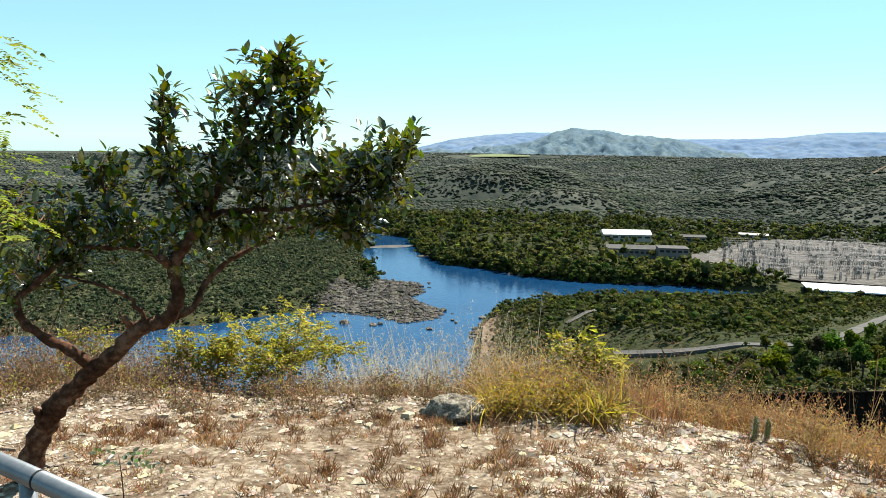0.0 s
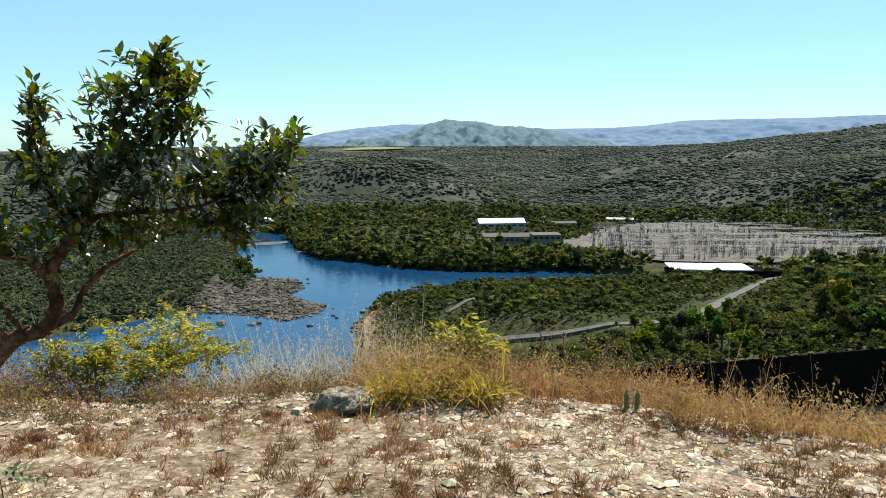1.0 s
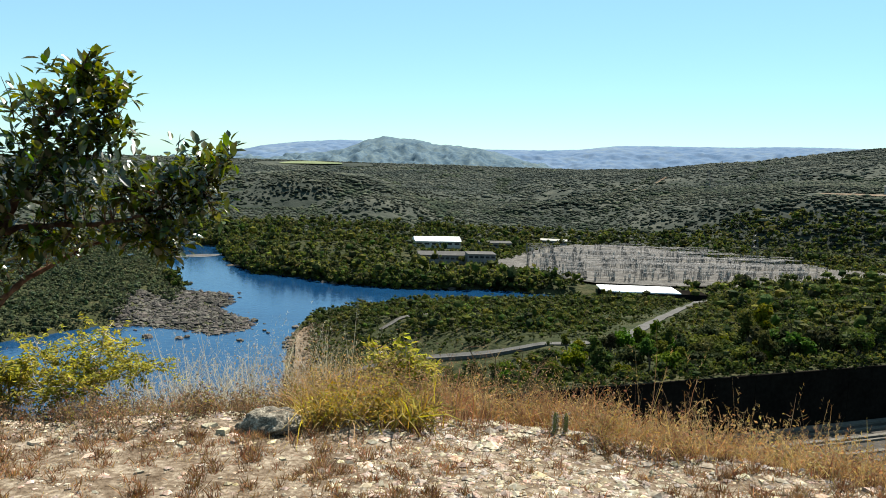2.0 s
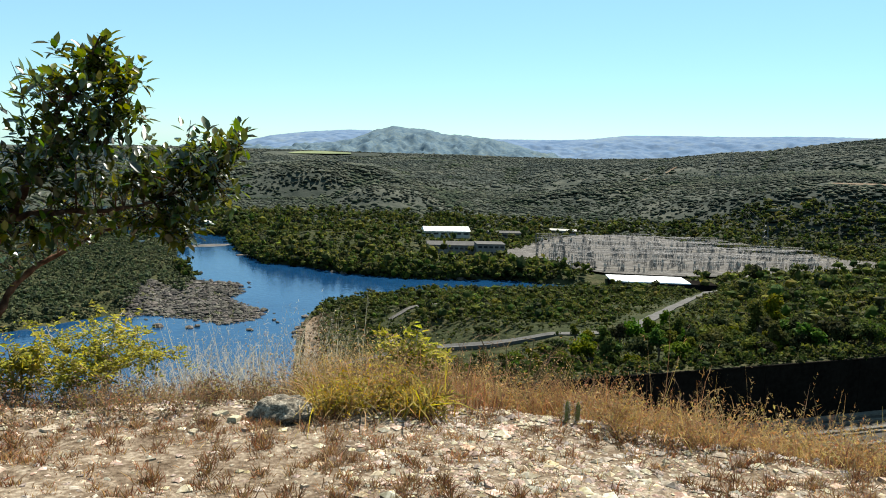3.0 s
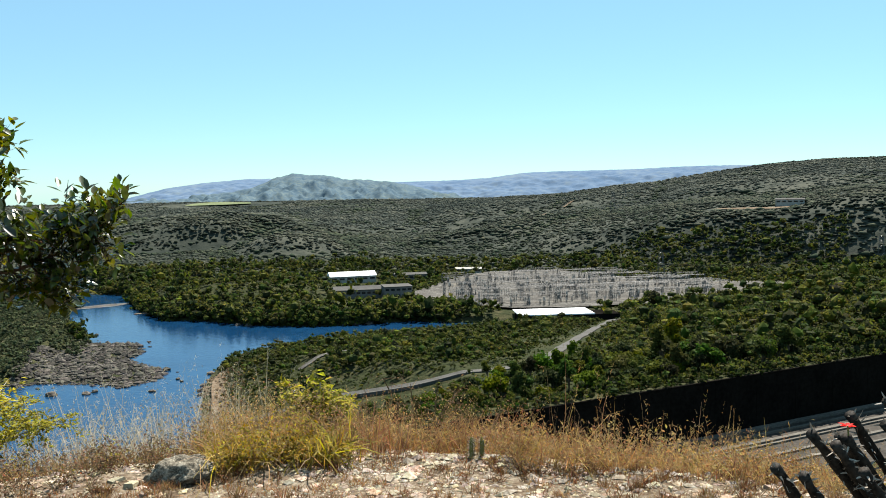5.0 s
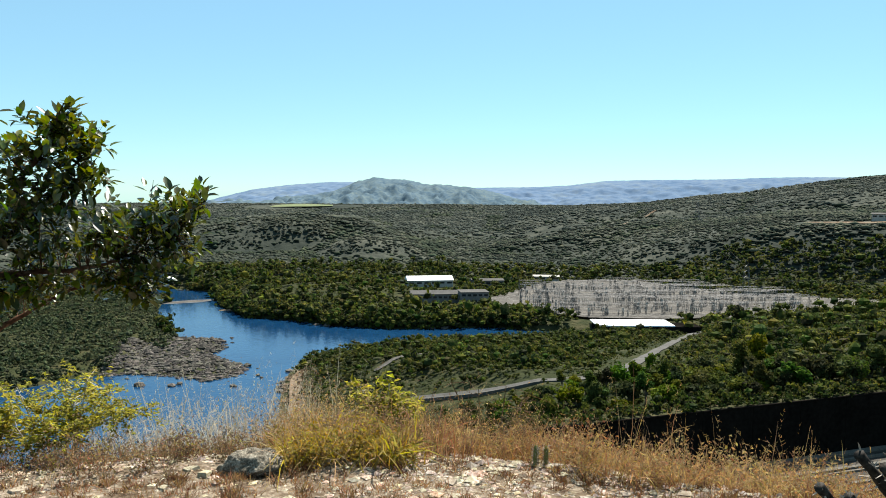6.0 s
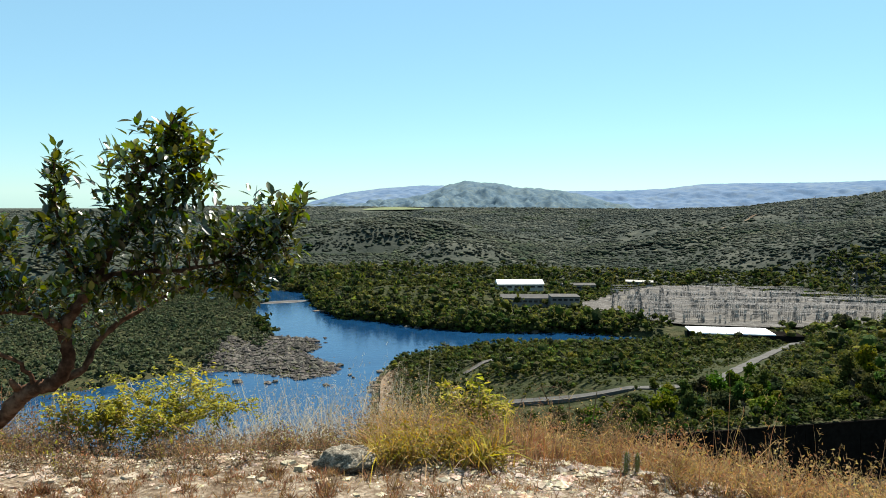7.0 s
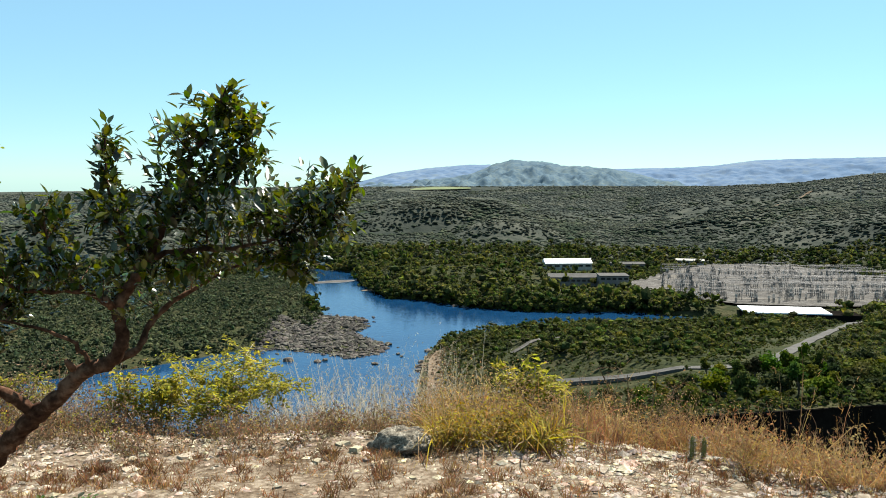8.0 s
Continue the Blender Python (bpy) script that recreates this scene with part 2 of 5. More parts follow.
# ---- surfaces ----
DIRT = material("stony_dirt", [(0.05, 0.034, 0.021), (0.12, 0.09, 0.062), (0.235, 0.195, 0.145)], 3.5, 0.95, 0.9, 45, coords="P", bump_dist=0.015)
# Soil past 700 m: air haze is put into its greyer base colour
HAZED_SCRUB = material("hazed_scrub_soil", [(0.017, 0.022, 0.018), (0.034, 0.039, 0.031), (0.064, 0.066, 0.051)], 0.006, 0.95, 0.4, 0.2, coords="P")
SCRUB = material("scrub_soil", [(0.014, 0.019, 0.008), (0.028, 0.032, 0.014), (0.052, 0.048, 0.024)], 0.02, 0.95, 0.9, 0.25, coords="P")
WATERM = material("river_water", [(0.003, 0.022, 0.06), (0.006, 0.034, 0.082)], 0.02, 0.06, 0.09, 0.4, coords="P", spec=0.22)
ROADM = material("road_surface", [(0.0585, 0.0562, 0.0518), (0.0945, 0.09, 0.0833)], 0.3, 0.9, 0.2, 4, coords="P")
ASPHALT = material("old_asphalt", [(0.03, 0.027, 0.023), (0.066, 0.058, 0.05)], 0.15, 0.9, 0.2, 4, coords="P")
CONCRETE = material("weathered_concrete", [(0.07, 0.064, 0.055), (0.14, 0.128, 0.11)], 0.2, 0.9, 0.3, 2, coords="P")
# Near-black base: the shade on the sun-averted wall faces is put into it
DARKWALL = material("shade_dark_concrete", [(0.005, 0.0045, 0.004), (0.012, 0.0105, 0.009)], 0.15, 1.0, 0.3, 1.5, coords="P", spec=0.0)
GRAVEL = material("yard_gravel", [(0.04, 0.037, 0.033), (0.075, 0.07, 0.063), (0.14, 0.131, 0.119)], 0.12, 0.95, 0.3, 3, coords="P")
SAND = material("bare_earth", [(0.0663, 0.0459, 0.0281), (0.1173, 0.0842, 0.0561), (0.1683, 0.1326, 0.0969)], 0.08, 0.95, 0.5, 1.0, coords="P")
FIELD = material("pasture", [(0.09, 0.11, 0.055), (0.14, 0.155, 0.085)], 0.01, 0.95, 0.0, coords="P")
STEEL = material("galvanised_steel", [(0.09, 0.088, 0.085), (0.17, 0.168, 0.165)], 0.5, 0.6, 0.0, metal=0.3)
PALE_WALL = material("pale_render", [(0.252, 0.24, 0.216), (0.36, 0.348, 0.318)], 0.2, 0.9, 0.1, 2)
GREY_WALL = material("grey_render", [(0.096, 0.093, 0.09), (0.168, 0.162, 0.156)], 0.15, 0.9, 0.1, 2)
WHITE_ROOF = material("white_sheet_roof", [(0.684, 0.684, 0.665), (0.798, 0.798, 0.7885)], 0.2, 0.5, 0.05, 3)
GREY_ROOF = material("fibre_cement_roof", [(0.06, 0.057, 0.054), (0.099, 0.096, 0.09)], 0.2, 0.9, 0.1, 3)
GLASS_DARK = material("dark_window_glass", [(.01, .012, .015), (.02, .024, .03)], 0.5, 0.1, 0.0, spec=0.5)
BARK = material("reddish_bark", [(0.022, 0.01, 0.006), (0.06, 0.03, 0.018), (0.15, 0.085, 0.055)], 5, 0.85, 0.8, 22, bump_dist=0.01)
WOOD_FAR = material("grey_trunk", [(0.0512, 0.0384, 0.0288), (0.128, 0.1088, 0.0832)], 1, 0.9, 0.0)
WHITE_TWIG = material("pale_dry_twig", [(0.238, 0.2108, 0.17), (0.4216, 0.3876, 0.34)], 9, 0.8, 0.2, 40)
LEAF = material("glossy_leaf", [(0.013, 0.021, 0.003), (0.03, 0.042, 0.0058), (0.066, 0.076, 0.011)], 3, 0.27, 0.0, spread=0.5, island=True, see=0.24, spec=0.6, glow=(3.2, 2.8, 0.7))
LEAF_YELLOW = material("yellow_green_leaf", [(0.16, 0.158, 0.025), (0.26, 0.24, 0.04), (0.34, 0.29, 0.06)], 3, 0.6, 0.0, spread=0.25, island=True, see=0.55)
LEAF_FEATHER = material("feathery_leaf", [(0.0864, 0.1296, 0.0173), (0.1728, 0.2074, 0.0302), (0.2419, 0.2419, 0.0432)], 3, 0.55, 0.0, spread=0.25, island=True, see=0.45)
# Far woods: distance haze is painted in as grey-blue, stronger further out
FOREST = material("haze_grey_canopy", [(0.026, 0.035, 0.028), (0.058, 0.066, 0.047), (0.115, 0.115, 0.08)], 0.009, 0.9, 0.2, 1.2, spread=0.3, island=True, coords="P", see=0.3)
HAZED_FOREST = material("haze_grey_scrub", [(0.032, 0.042, 0.038), (0.07, 0.079, 0.064), (0.14, 0.14, 0.105)], 0.006, 0.9, 0.2, 1.2, spread=0.22, island=True, coords="P", see=0.3)
GULLY = material("gully_canopy", [(0.022, 0.032, 0.022), (0.04, 0.05, 0.033), (0.07, 0.078, 0.05)], 0.009, 0.9, 0.3, 1.2, spread=0.3, island=True, coords="P", see=0.3)
CANOPY = material("bank_canopy", [(0.018, 0.03, 0.009), (0.046, 0.058, 0.017), (0.125, 0.12, 0.034)], 0.05, 0.8, 0.0, spread=0.5, coords="P", island=True, see=0.35)
SHORE = material("shore_scrub", [(0.03, 0.043, 0.024), (0.055, 0.068, 0.036), (0.095, 0.098, 0.055)], 0.05, 0.85, 0.0, spread=0.4, coords="P", island=True, see=0.3)
CANOPY_TREE = material("tree_canopy", [(0.016, 0.026, 0.008), (0.042, 0.056, 0.014), (0.1, 0.108, 0.03)], 0.4, 0.75, 0.0, spread=0.6, see=0.3)
CANOPY_DRY = material("dry_scrub", [(0.084, 0.0525, 0.0294), (0.168, 0.1155, 0.0683), (0.2625, 0.1995, 0.1313)], 0.3, 0.9, 0.0, spread=0.4, island=True, see=0.2, coords="P")
STRAW = material("dry_grass", [(0.18, 0.11, 0.046), (0.315, 0.21, 0.095), (0.43, 0.33, 0.18)], 2, 0.8, 0.0, spread=0.35, island=True, see=0.3, coords="P")
RUST_GRASS = material("rusty_grass", [(0.13, 0.062, 0.03), (0.23, 0.125, 0.065), (0.34, 0.22, 0.125)], 2, 0.8, 0.0, spread=0.35, island=True, see=0.3, coords="P")
TUFT = material("tuft_grass", [(0.07, 0.035, 0.017), (0.16, 0.085, 0.042), (0.3, 0.2, 0.11)], 2, 0.85, 0.0, spread=0.35, island=True, see=0.2, coords="P")
PALE_GRASS = material("pale_feather_grass", [(0.297, 0.261, 0.207), (0.45, 0.414, 0.342)], 2, 0.8, 0.0, spread=0.25, island=True, see=0.35, coords="P")
GOLD_GRASS = material("golden_green_grass", [(0.15, 0.118, 0.024), (0.26, 0.195, 0.045), (0.35, 0.24, 0.085)], 2, 0.7, 0.0, spread=0.35, island=True, see=0.4, coords="P")
STONE = material("flat_quartzite", [(0.1728, 0.1267, 0.0864), (0.265, 0.2189, 0.1613), (0.3686, 0.3283, 0.2707)], 6, 0.9, 0.4, 30, spread=0.35, bump_dist=0.01)
STONE_ISL = material("pebbles", [(0.168, 0.12, 0.078), (0.276, 0.222, 0.162), (0.396, 0.354, 0.294)], 6, 0.9, 0.3, 30, spread=0.4, island=True, coords="P", bump_dist=0.006)
BOULDER = material("lichen_boulder", [(0.03, 0.025, 0.02), (0.12, 0.105, 0.08), (0.3, 0.27, 0.215)], 16, 0.95, 0.7, 30, bump_dist=0.015)
RIVER_ROCK = material("river_rock", [(0.026, 0.024, 0.021), (0.055, 0.05, 0.043), (0.1, 0.092, 0.08)], 0.15, 0.9, 0.4, 2, spread=0.45, island=True, coords="P")
PIPE = material("grey_painted_pipe", [(0.1152, 0.1267, 0.1344), (0.1536, 0.1651, 0.1728)], 8, 0.35, 0.05, 60, metal=0.4, spec=0.5)
RUBBER = material("black_band", [(.012, .012, .012), (.03, .03, .03)], 8, 0.7, 0.0)
THORN = material("thorny_stem", [(0.008, 0.0072, 0.0064), (0.024, 0.0208, 0.0176), (0.048, 0.04, 0.0336)], 20, 0.6, 0.6, 90, bump_dist=0.004)
SPINE = material("pale_spines", [(0.24, 0.2, 0.16), (0.416, 0.368, 0.32)], 20, 0.5, 0.0)
CACTUS = material("green_cactus", [(0.1, 0.11, 0.035), (0.19, 0.185, 0.07)], 14, 0.7, 0.3, 60)
PETAL = material("red_petal", [(.55, .012, .012), (.75, .03, .02)], 20, 0.5, 0.0, see=0.3)
DRY_LEAF = material("orange_dead_leaf", [(.6, .30, .02), (.75, .45, .04)], 20, 0.6, 0.0, see=0.3)
# Air haze is painted into the blue base colours of mountain and ridge
HAZED_MOUNTAIN = material("hazed_mountain", [(0.0464, 0.076, 0.104), (0.072, 0.104, 0.1264), (0.104, 0.132, 0.132)], 0.012, 1.0, 0.0, coords="P", spec=0.0)
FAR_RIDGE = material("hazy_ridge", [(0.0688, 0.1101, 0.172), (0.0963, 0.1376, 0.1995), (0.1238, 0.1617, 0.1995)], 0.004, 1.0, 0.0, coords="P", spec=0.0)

# ---- the ground sheet ----
azs = np.concatenate([np.arange(-180, -40, 4.0), np.arange(-40, 62, 0.4), np.arange(62, 180, 4.0)])
rs = np.concatenate([[0.0005], np.geomspace(0.4, 125, 160), np.arange(126, 232, 1.0), np.geomspace(233, 4700, 130)])
A, Rr = np.meshgrid(np.radians(azs), rs)
GX, GY = np.sin(A) * Rr, np.cos(A) * Rr
GZ = height(GX, GY)
GZ = GZ + np.where(Rr < 9, (fbm(GX * 2.2, GY * 2.2) - 0.47) * 0.10 * smooth(0.5, 1.5, Rr), 0)
na, nr = len(azs), len(rs)
idx = np.arange(na * nr).reshape(nr, na)
nxt = np.roll(idx, -1, 1)
quads = np.stack([idx[:-1], nxt[:-1], nxt[1:], idx[1:]], -1).reshape(-1, 4)[:, ::-1]
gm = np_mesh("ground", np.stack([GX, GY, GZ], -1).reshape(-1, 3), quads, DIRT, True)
gm.materials.append(SCRUB), gm.materials.append(HAZED_SCRUB)
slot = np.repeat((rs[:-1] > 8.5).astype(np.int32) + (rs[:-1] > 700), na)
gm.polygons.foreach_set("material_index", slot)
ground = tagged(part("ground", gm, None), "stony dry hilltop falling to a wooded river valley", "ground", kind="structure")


def lie(x, y):
    """Height of the finished ground at one place or many."""
    r = np.hypot(x, y)
    return height(x, y) + np.where(r < 9, (fbm(np.asarray(x, float) * 2.2, np.asarray(y, float) * 2.2) - 0.47) * 0.10 * smooth(0.5, 1.5, r), 0)


water = part("water", bm_from([(-430, 100, WATER), (440, 100, WATER), (440, 780, WATER), (-430, 780, WATER)], [(0, 1, 2, 3)]), WATERM)
tagged(water, "calm dark blue river water", "water", kind="structure")


# ---- mountains on the horizon ----
def range_of_hills(name, label, bearings, tans, dist, depth, mat, seed, rough):
    """A ridge at that distance, with slopes to both sides, cut by gullies."""
    az = np.arange(bearings[0], bearings[-1], 0.14)
    crest = EYE + np.interp(az, bearings, tans) * dist
    rows = np.linspace(-1, 0.6, 90)
    P, Q = np.meshgrid(az, rows)
    C = np.meshgrid(crest, rows)[0]
    side = 1 - np.abs(Q) ** 1.25 * np.where(Q < 0, 1, 1.4)
    gull = (fbm(P * 1.0 + seed, Q * 9 + seed, 5) - 0.47) * rough * np.clip(np.abs(Q) * 2.2, 0, 1) + (fbm(P * 4 + seed, Q * 3, 3) - 0.44) * rough * 0.1
    Z = -70 + (C + 70) * side + gull
    D = dist + Q * depth
    a = np.radians(P)
    n, m = len(az), len(rows)
    i = np.arange(n * m).reshape(m, n)
    f = np.stack([i[:-1, :-1], i[1:, :-1], i[1:, 1:], i[:-1, 1:]], -1).reshape(-1, 4)[:, ::-1]
    ob = part(name, np_mesh(name, np.stack([np.sin(a) * D, np.cos(a) * D, Z], -1).reshape(-1, 3), f, mat, True), None)
    return tagged(ob, label, "mountain", kind="structure")


range_of_hills("backdrop_mountain", "rounded mountain with rocky peak", [-6, -2, 0.1, 2.7, 5.4, 6.6, 7.4, 8.1, 8.7, 9.4, 10.5, 11.4, 12.5, 13.3, 14.1, 15.7, 16.8, 17.7, 19.3, 21, 24], [-.035, -.022, -.016, -.0085, -.002, .0055, .012, .0148, .0172, .0150, .0150, .0122, .0078, .0088, .0072, .0048, .0008, -.003, -.012, -.02, -.04], 3600, 900, HAZED_MOUNTAIN, 3.1, 90)
range_of_hills("backdrop_ridge", "long ridge with blue haze in its colour", [-8, -6, -2.1, 0.1, 2.7, 5.4, 7, 9, 12, 16.5, 20.5, 22.5, 24.9, 28.5, 32.7, 35.3, 38.5, 46, 60], [-.045, -.034, -.0088, .0008, .007, .0106, .0108, .006, .004, .005, .0063, .0086, .0142, .0156, .0165, .0184, .019, .018, .015], 4600, 700, FAR_RIDGE, 9.4, 40)


# ---- ribbons and patches on the land ----
def ribbon(name, pts, width, mat, lift, label, category, step=3.0, across=4, level=None, kind="structure"):
    """A strip of even width that follows the land."""
    p = np.array(pts, float)
    seg = np.hypot(*np.diff(p, axis=0).T)
    s = np.concatenate([[0], np.cumsum(seg)])
    t = np.arange(0, s[-1], step)
    c = np.stack([np.interp(t, s, p[:, 0]), np.interp(t, s, p[:, 1])], -1)
    for _ in range(6):
        c[1:-1] = (c[:-2] + 2 * c[1:-1] + c[2:]) / 4
    d = np.gradient(c, axis=0)
    d /= np.linalg.norm(d, axis=1)[:, None]
    nrm = np.stack([-d[:, 1], d[:, 0]], -1)
    w = np.linspace(-0.5, 0.5, across + 1)
    w3 = np.interp(t, np.linspace(0, s[-1], len(np.atleast_1d(width))), np.atleast_1d(width)) if np.ndim(width) else np.full(len(t), width)
    X = c[:, None, 0] + nrm[:, None, 0] * w[None] * w3[:, None]
    Y = c[:, None, 1] + nrm[:, None, 1] * w[None] * w3[:, None]
    if level is None:
        Z = lie(X, Y)
        Z = np.maximum(Z, Z.mean(1, keepdims=True)) + lift
    else:
        Z = np.full(X.shape, level + lift)
    n, m = X.shape
    i = np.arange(n * m).reshape(n, m)
    f = np.stack([i[:-1, :-1], i[1:, :-1], i[1:, 1:], i[:-1, 1:]], -1).reshape(-1, 4)[:, ::-1]
    top = np.stack([X, Y, Z], -1).reshape(-1, 3)
    edge = [(i[k, 0], i[k + 1, 0]) for k in range(n - 1)] + [(i[k + 1, -1], i[k, -1]) for k in range(n - 1)]
    low = top - (0, 0, 1.2)
    f = np.concatenate([f, np.array([(b, a, a + n * m, b + n * m) for a, b in edge])])
    ob = part(name, np_mesh(name, np.concatenate([top, low]), f, mat, False), None)
    return tagged(ob, label, category, kind=kind)


ROAD = [(20, 262), (45, 243), (64, 216), (76, 203), (86, 196), (97, 201), (108, 212), (143, 261), (185, 313), (212, 350), (250, 372)]
ribbon("road", ROAD, 3.8, ROADM, 0.35, "pale grey country road winding over the headland", "road")
ribbon("track", [(44, 290), (56, 296), (68, 312), (86, 342)], [2.5, 4, 2], GRAVEL, 0.4, "bare earth clearing among the bushes", "track")
ribbon("earth_bank", [(10, 222), (13, 262), (16, 300), (17, 336), (21, 352)], [3, 5, 6, 5, 3], SAND, 0.15, "pale eroded earth bank above the river", "bank", across=8)
ribbon("pasture", [(60, 2520), (150, 2560), (270, 2550)], [30, 190, 40], FIELD, 1.0, "pale green pasture on the plateau", "field", step=20, across=10)
ribbon("hill_track", [(477, 974), (505, 1005), (527, 1034)], [9, 7, 4], SAND, 0.8, "pale dirt track cut across the hillside", "track", step=8)
ribbon("hill_track", [(674, 1284), (700, 1302), (716, 1318)], [6, 6, 3], SAND, 0.8, "pale dirt track cut across the hillside", "track", step=8)
ribbon("hill_clearing", [(511, 654), (542, 635), (573, 614)], [10, 24, 18], SAND, 0.3, "dry grassy clearing on the hillside", "clearing", step=8, across=6)

ribbon("sand_bar", [(-70, 596), (-52, 604), (-34, 610), (-26, 616)], [2, 12, 15, 2], GRAVEL, 0.06, "pale gravel bar in the far reach of the river", "gravel bar", step=2, level=WATER)
ribbon("gravel_beach", [(-22, 556), (-12, 560), (-4, 548)], [3, 7, 3], SAND, 0.3, "small pale gravel beach under the trees", "beach", step=2, level=WATER)
# ---- highway and retaining wall ----


def along(off):
    return [(x, wall_line(x) + off) for x in (30, 420)]


ribbon("highway", along(-14), 25, ASPHALT, 0.25, "wide grey asphalt road below the wall", "road", step=10, level=-52)
for off, wd, mat, nm, lb in ((-1.9, 1.6, CONCRETE, "drain", "pale concrete drain at the foot of the wall"), (-5.2, 0.7, CONCRETE, "kerb", "long pale concrete kerb"), (-8.8, 1.0, CONCRETE, "median_kerb", "pale concrete median kerb"),
                             (-10.6, 0.5, CONCRETE, "kerb", "long pale concrete kerb"), (-15.6, 0.9, CONCRETE, "kerb", "long pale concrete kerb"), (-19.5, 0.6, CONCRETE, "kerb", "long pale concrete kerb")):
    ribbon(nm, along(off), wd, mat, 0.62, lb, "kerb", step=10, across=1, level=-52)
wall = thing("retaining_wall", "tall concrete retaining wall, shade painted near-black", "wall", kind="structure")
wm = Matrix.Translation((36, wall_line(36), 0)) @ Matrix.Rotation(math.atan(0.12), 4, "Z")
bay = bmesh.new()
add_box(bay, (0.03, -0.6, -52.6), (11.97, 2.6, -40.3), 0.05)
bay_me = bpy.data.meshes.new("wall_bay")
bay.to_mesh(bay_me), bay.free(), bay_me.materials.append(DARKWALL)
# the coping shares the near-black wall material, so no pale line shows
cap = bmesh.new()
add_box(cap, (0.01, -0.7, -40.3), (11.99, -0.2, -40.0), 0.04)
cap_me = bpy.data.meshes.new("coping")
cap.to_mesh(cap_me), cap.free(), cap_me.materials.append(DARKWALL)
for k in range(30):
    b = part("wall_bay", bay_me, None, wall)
    c = part("coping", cap_me, None, wall, "coping in the same near-black colour")
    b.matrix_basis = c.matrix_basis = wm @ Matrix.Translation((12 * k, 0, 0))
tagged(part("backfill", bm_from([wm @ Vector(v) for v in ((0, -0.1, -40.15), (360, -0.1, -40.15), (360, 4, -40.1), (0, 4, -40.1))], [(0, 1, 2, 3)]), SCRUB, wall), "overgrown earth behind the wall")

# ---- substation and buildings on the far bank ----
YARD = -74.6
YARD_EDGE = [(146, 500), (166, 492), (200, 450), (245, 436), (330, 430), (440, 452), (440, 490), (414, 503), (352, 553), (335, 600), (328, 643), (263, 647), (222, 620), (186, 571), (150, 530)]
yard = bm_from([(x, y, YARD) for x, y in YARD_EDGE], [range(len(YARD_EDGE))])
tagged(part("substation_yard", yard, GRAVEL), "pale gravel yard of the substation", "yard", kind="structure")
slab = thing("quay_slab", "white concrete slab over a dark river wall", "slab", kind="structure")
bm = bmesh.new()
add_box(bm, (0, 0, -74.9), (45, 22, -74.2), 0.1)
qm = Matrix.Translation((191.5, 420, 0)) @ Matrix.Rotation(-0.24, 4, "Z")
part("deck", bm, WHITE_ROOF, slab).matrix_basis = qm
# river wall: same near-black base, with the shade in its colour
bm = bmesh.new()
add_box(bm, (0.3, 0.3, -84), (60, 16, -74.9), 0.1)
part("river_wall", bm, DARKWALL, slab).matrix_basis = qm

for nm, pts, wd in (("yard_lane", [(200, 470), (290, 452), (425, 468)], 5), ("yard_lane", [(190, 520), (300, 500), (410, 500)], 4), ("yard_lane", [(215, 570), (300, 548), (360, 530)], 4), ("driveway", [(108, 512), (150, 503), (175, 496), (205, 468)], 6), ("driveway", [(170, 500), (190, 540), (215, 590), (255, 640)], 5)):
    ribbon(nm, pts, wd, CONCRETE, 0.12, "pale concrete lane of the substation", "lane", step=6, across=1, level=YARD)


def in_yard(x, y):
    """True on the gravel of the yard, on the quay, and on the open ground round the buildings."""
    inside = np.zeros(np.shape(x), bool)
    for (ax, ay), (bx, by) in zip(YARD_EDGE, YARD_EDGE[1:] + YARD_EDGE[:1]):
        if by != ay:
            inside ^= ((ay > y) != (by > y)) & (x < ax + (y - ay) * (bx - ax) / (by - ay))
    town = (x > 98) & (x < 200) & (y > 516 - 0.1 * (x - 95)) & (y < 560)
    quay = (x > 186) & (x < 246) & (y > 396) & (y < 450)
    return inside | (town & (np.sin(x * .31) * np.cos(y * .27) < 0.35)) | quay | ((np.abs(x - 140) < 22) & (np.abs(y - 618) < 20))


def lattice_post(h, w, r=0.09):
    """Four legs, drawn in to the top, with braces."""
    vs, q, t = [], [], []
    def bar(a, b, rad):
        v, f4, f3 = tube([a, b], [rad, rad], 3)
        o = len(vs)
        vs.extend(v), q.extend([[i + o for i in f] for f in f4]), t.extend([[i + o for i in f] for f in f3])
    corner = lambda k, z: ((-1, 1)[k in (1, 2)] * w * (1 - 0.6 * z / h) / 2, (-1, 1)[k > 1] * w * (1 - 0.6 * z / h) / 2, z)
    for k in range(4):
        bar(corner(k, 0), corner(k, h), r)
        for j in range(4):
            bar(corner(k, h * j / 4), corner((k + 1) % 4, h * (j + 1) / 4), r * 0.7)
    return bm_from(vs, q, t)


def simple_mesh(bm, name, mat):
    me = bpy.data.meshes.new(name)
    bm.to_mesh(me), bm.free(), me.materials.append(mat)
    return me


POST = simple_mesh(lattice_post(13, 1.3, 0.08), "lattice_post", STEEL)
bm = bmesh.new()
for a, b in (((-9, -.4, 0), (9, -.4, 0)), ((-9, .4, 0), (9, .4, 0)), ((-9, 0, .8), (9, 0, .8))):
    v, f4, f3 = tube([a, b], [.12, .12], 3)
    g = bm_from(v, f4, f3)
    me = bpy.data.meshes.new("x")
    g.to_mesh(me), g.free(), bm.from_mesh(me), bpy.data.meshes.remove(me)
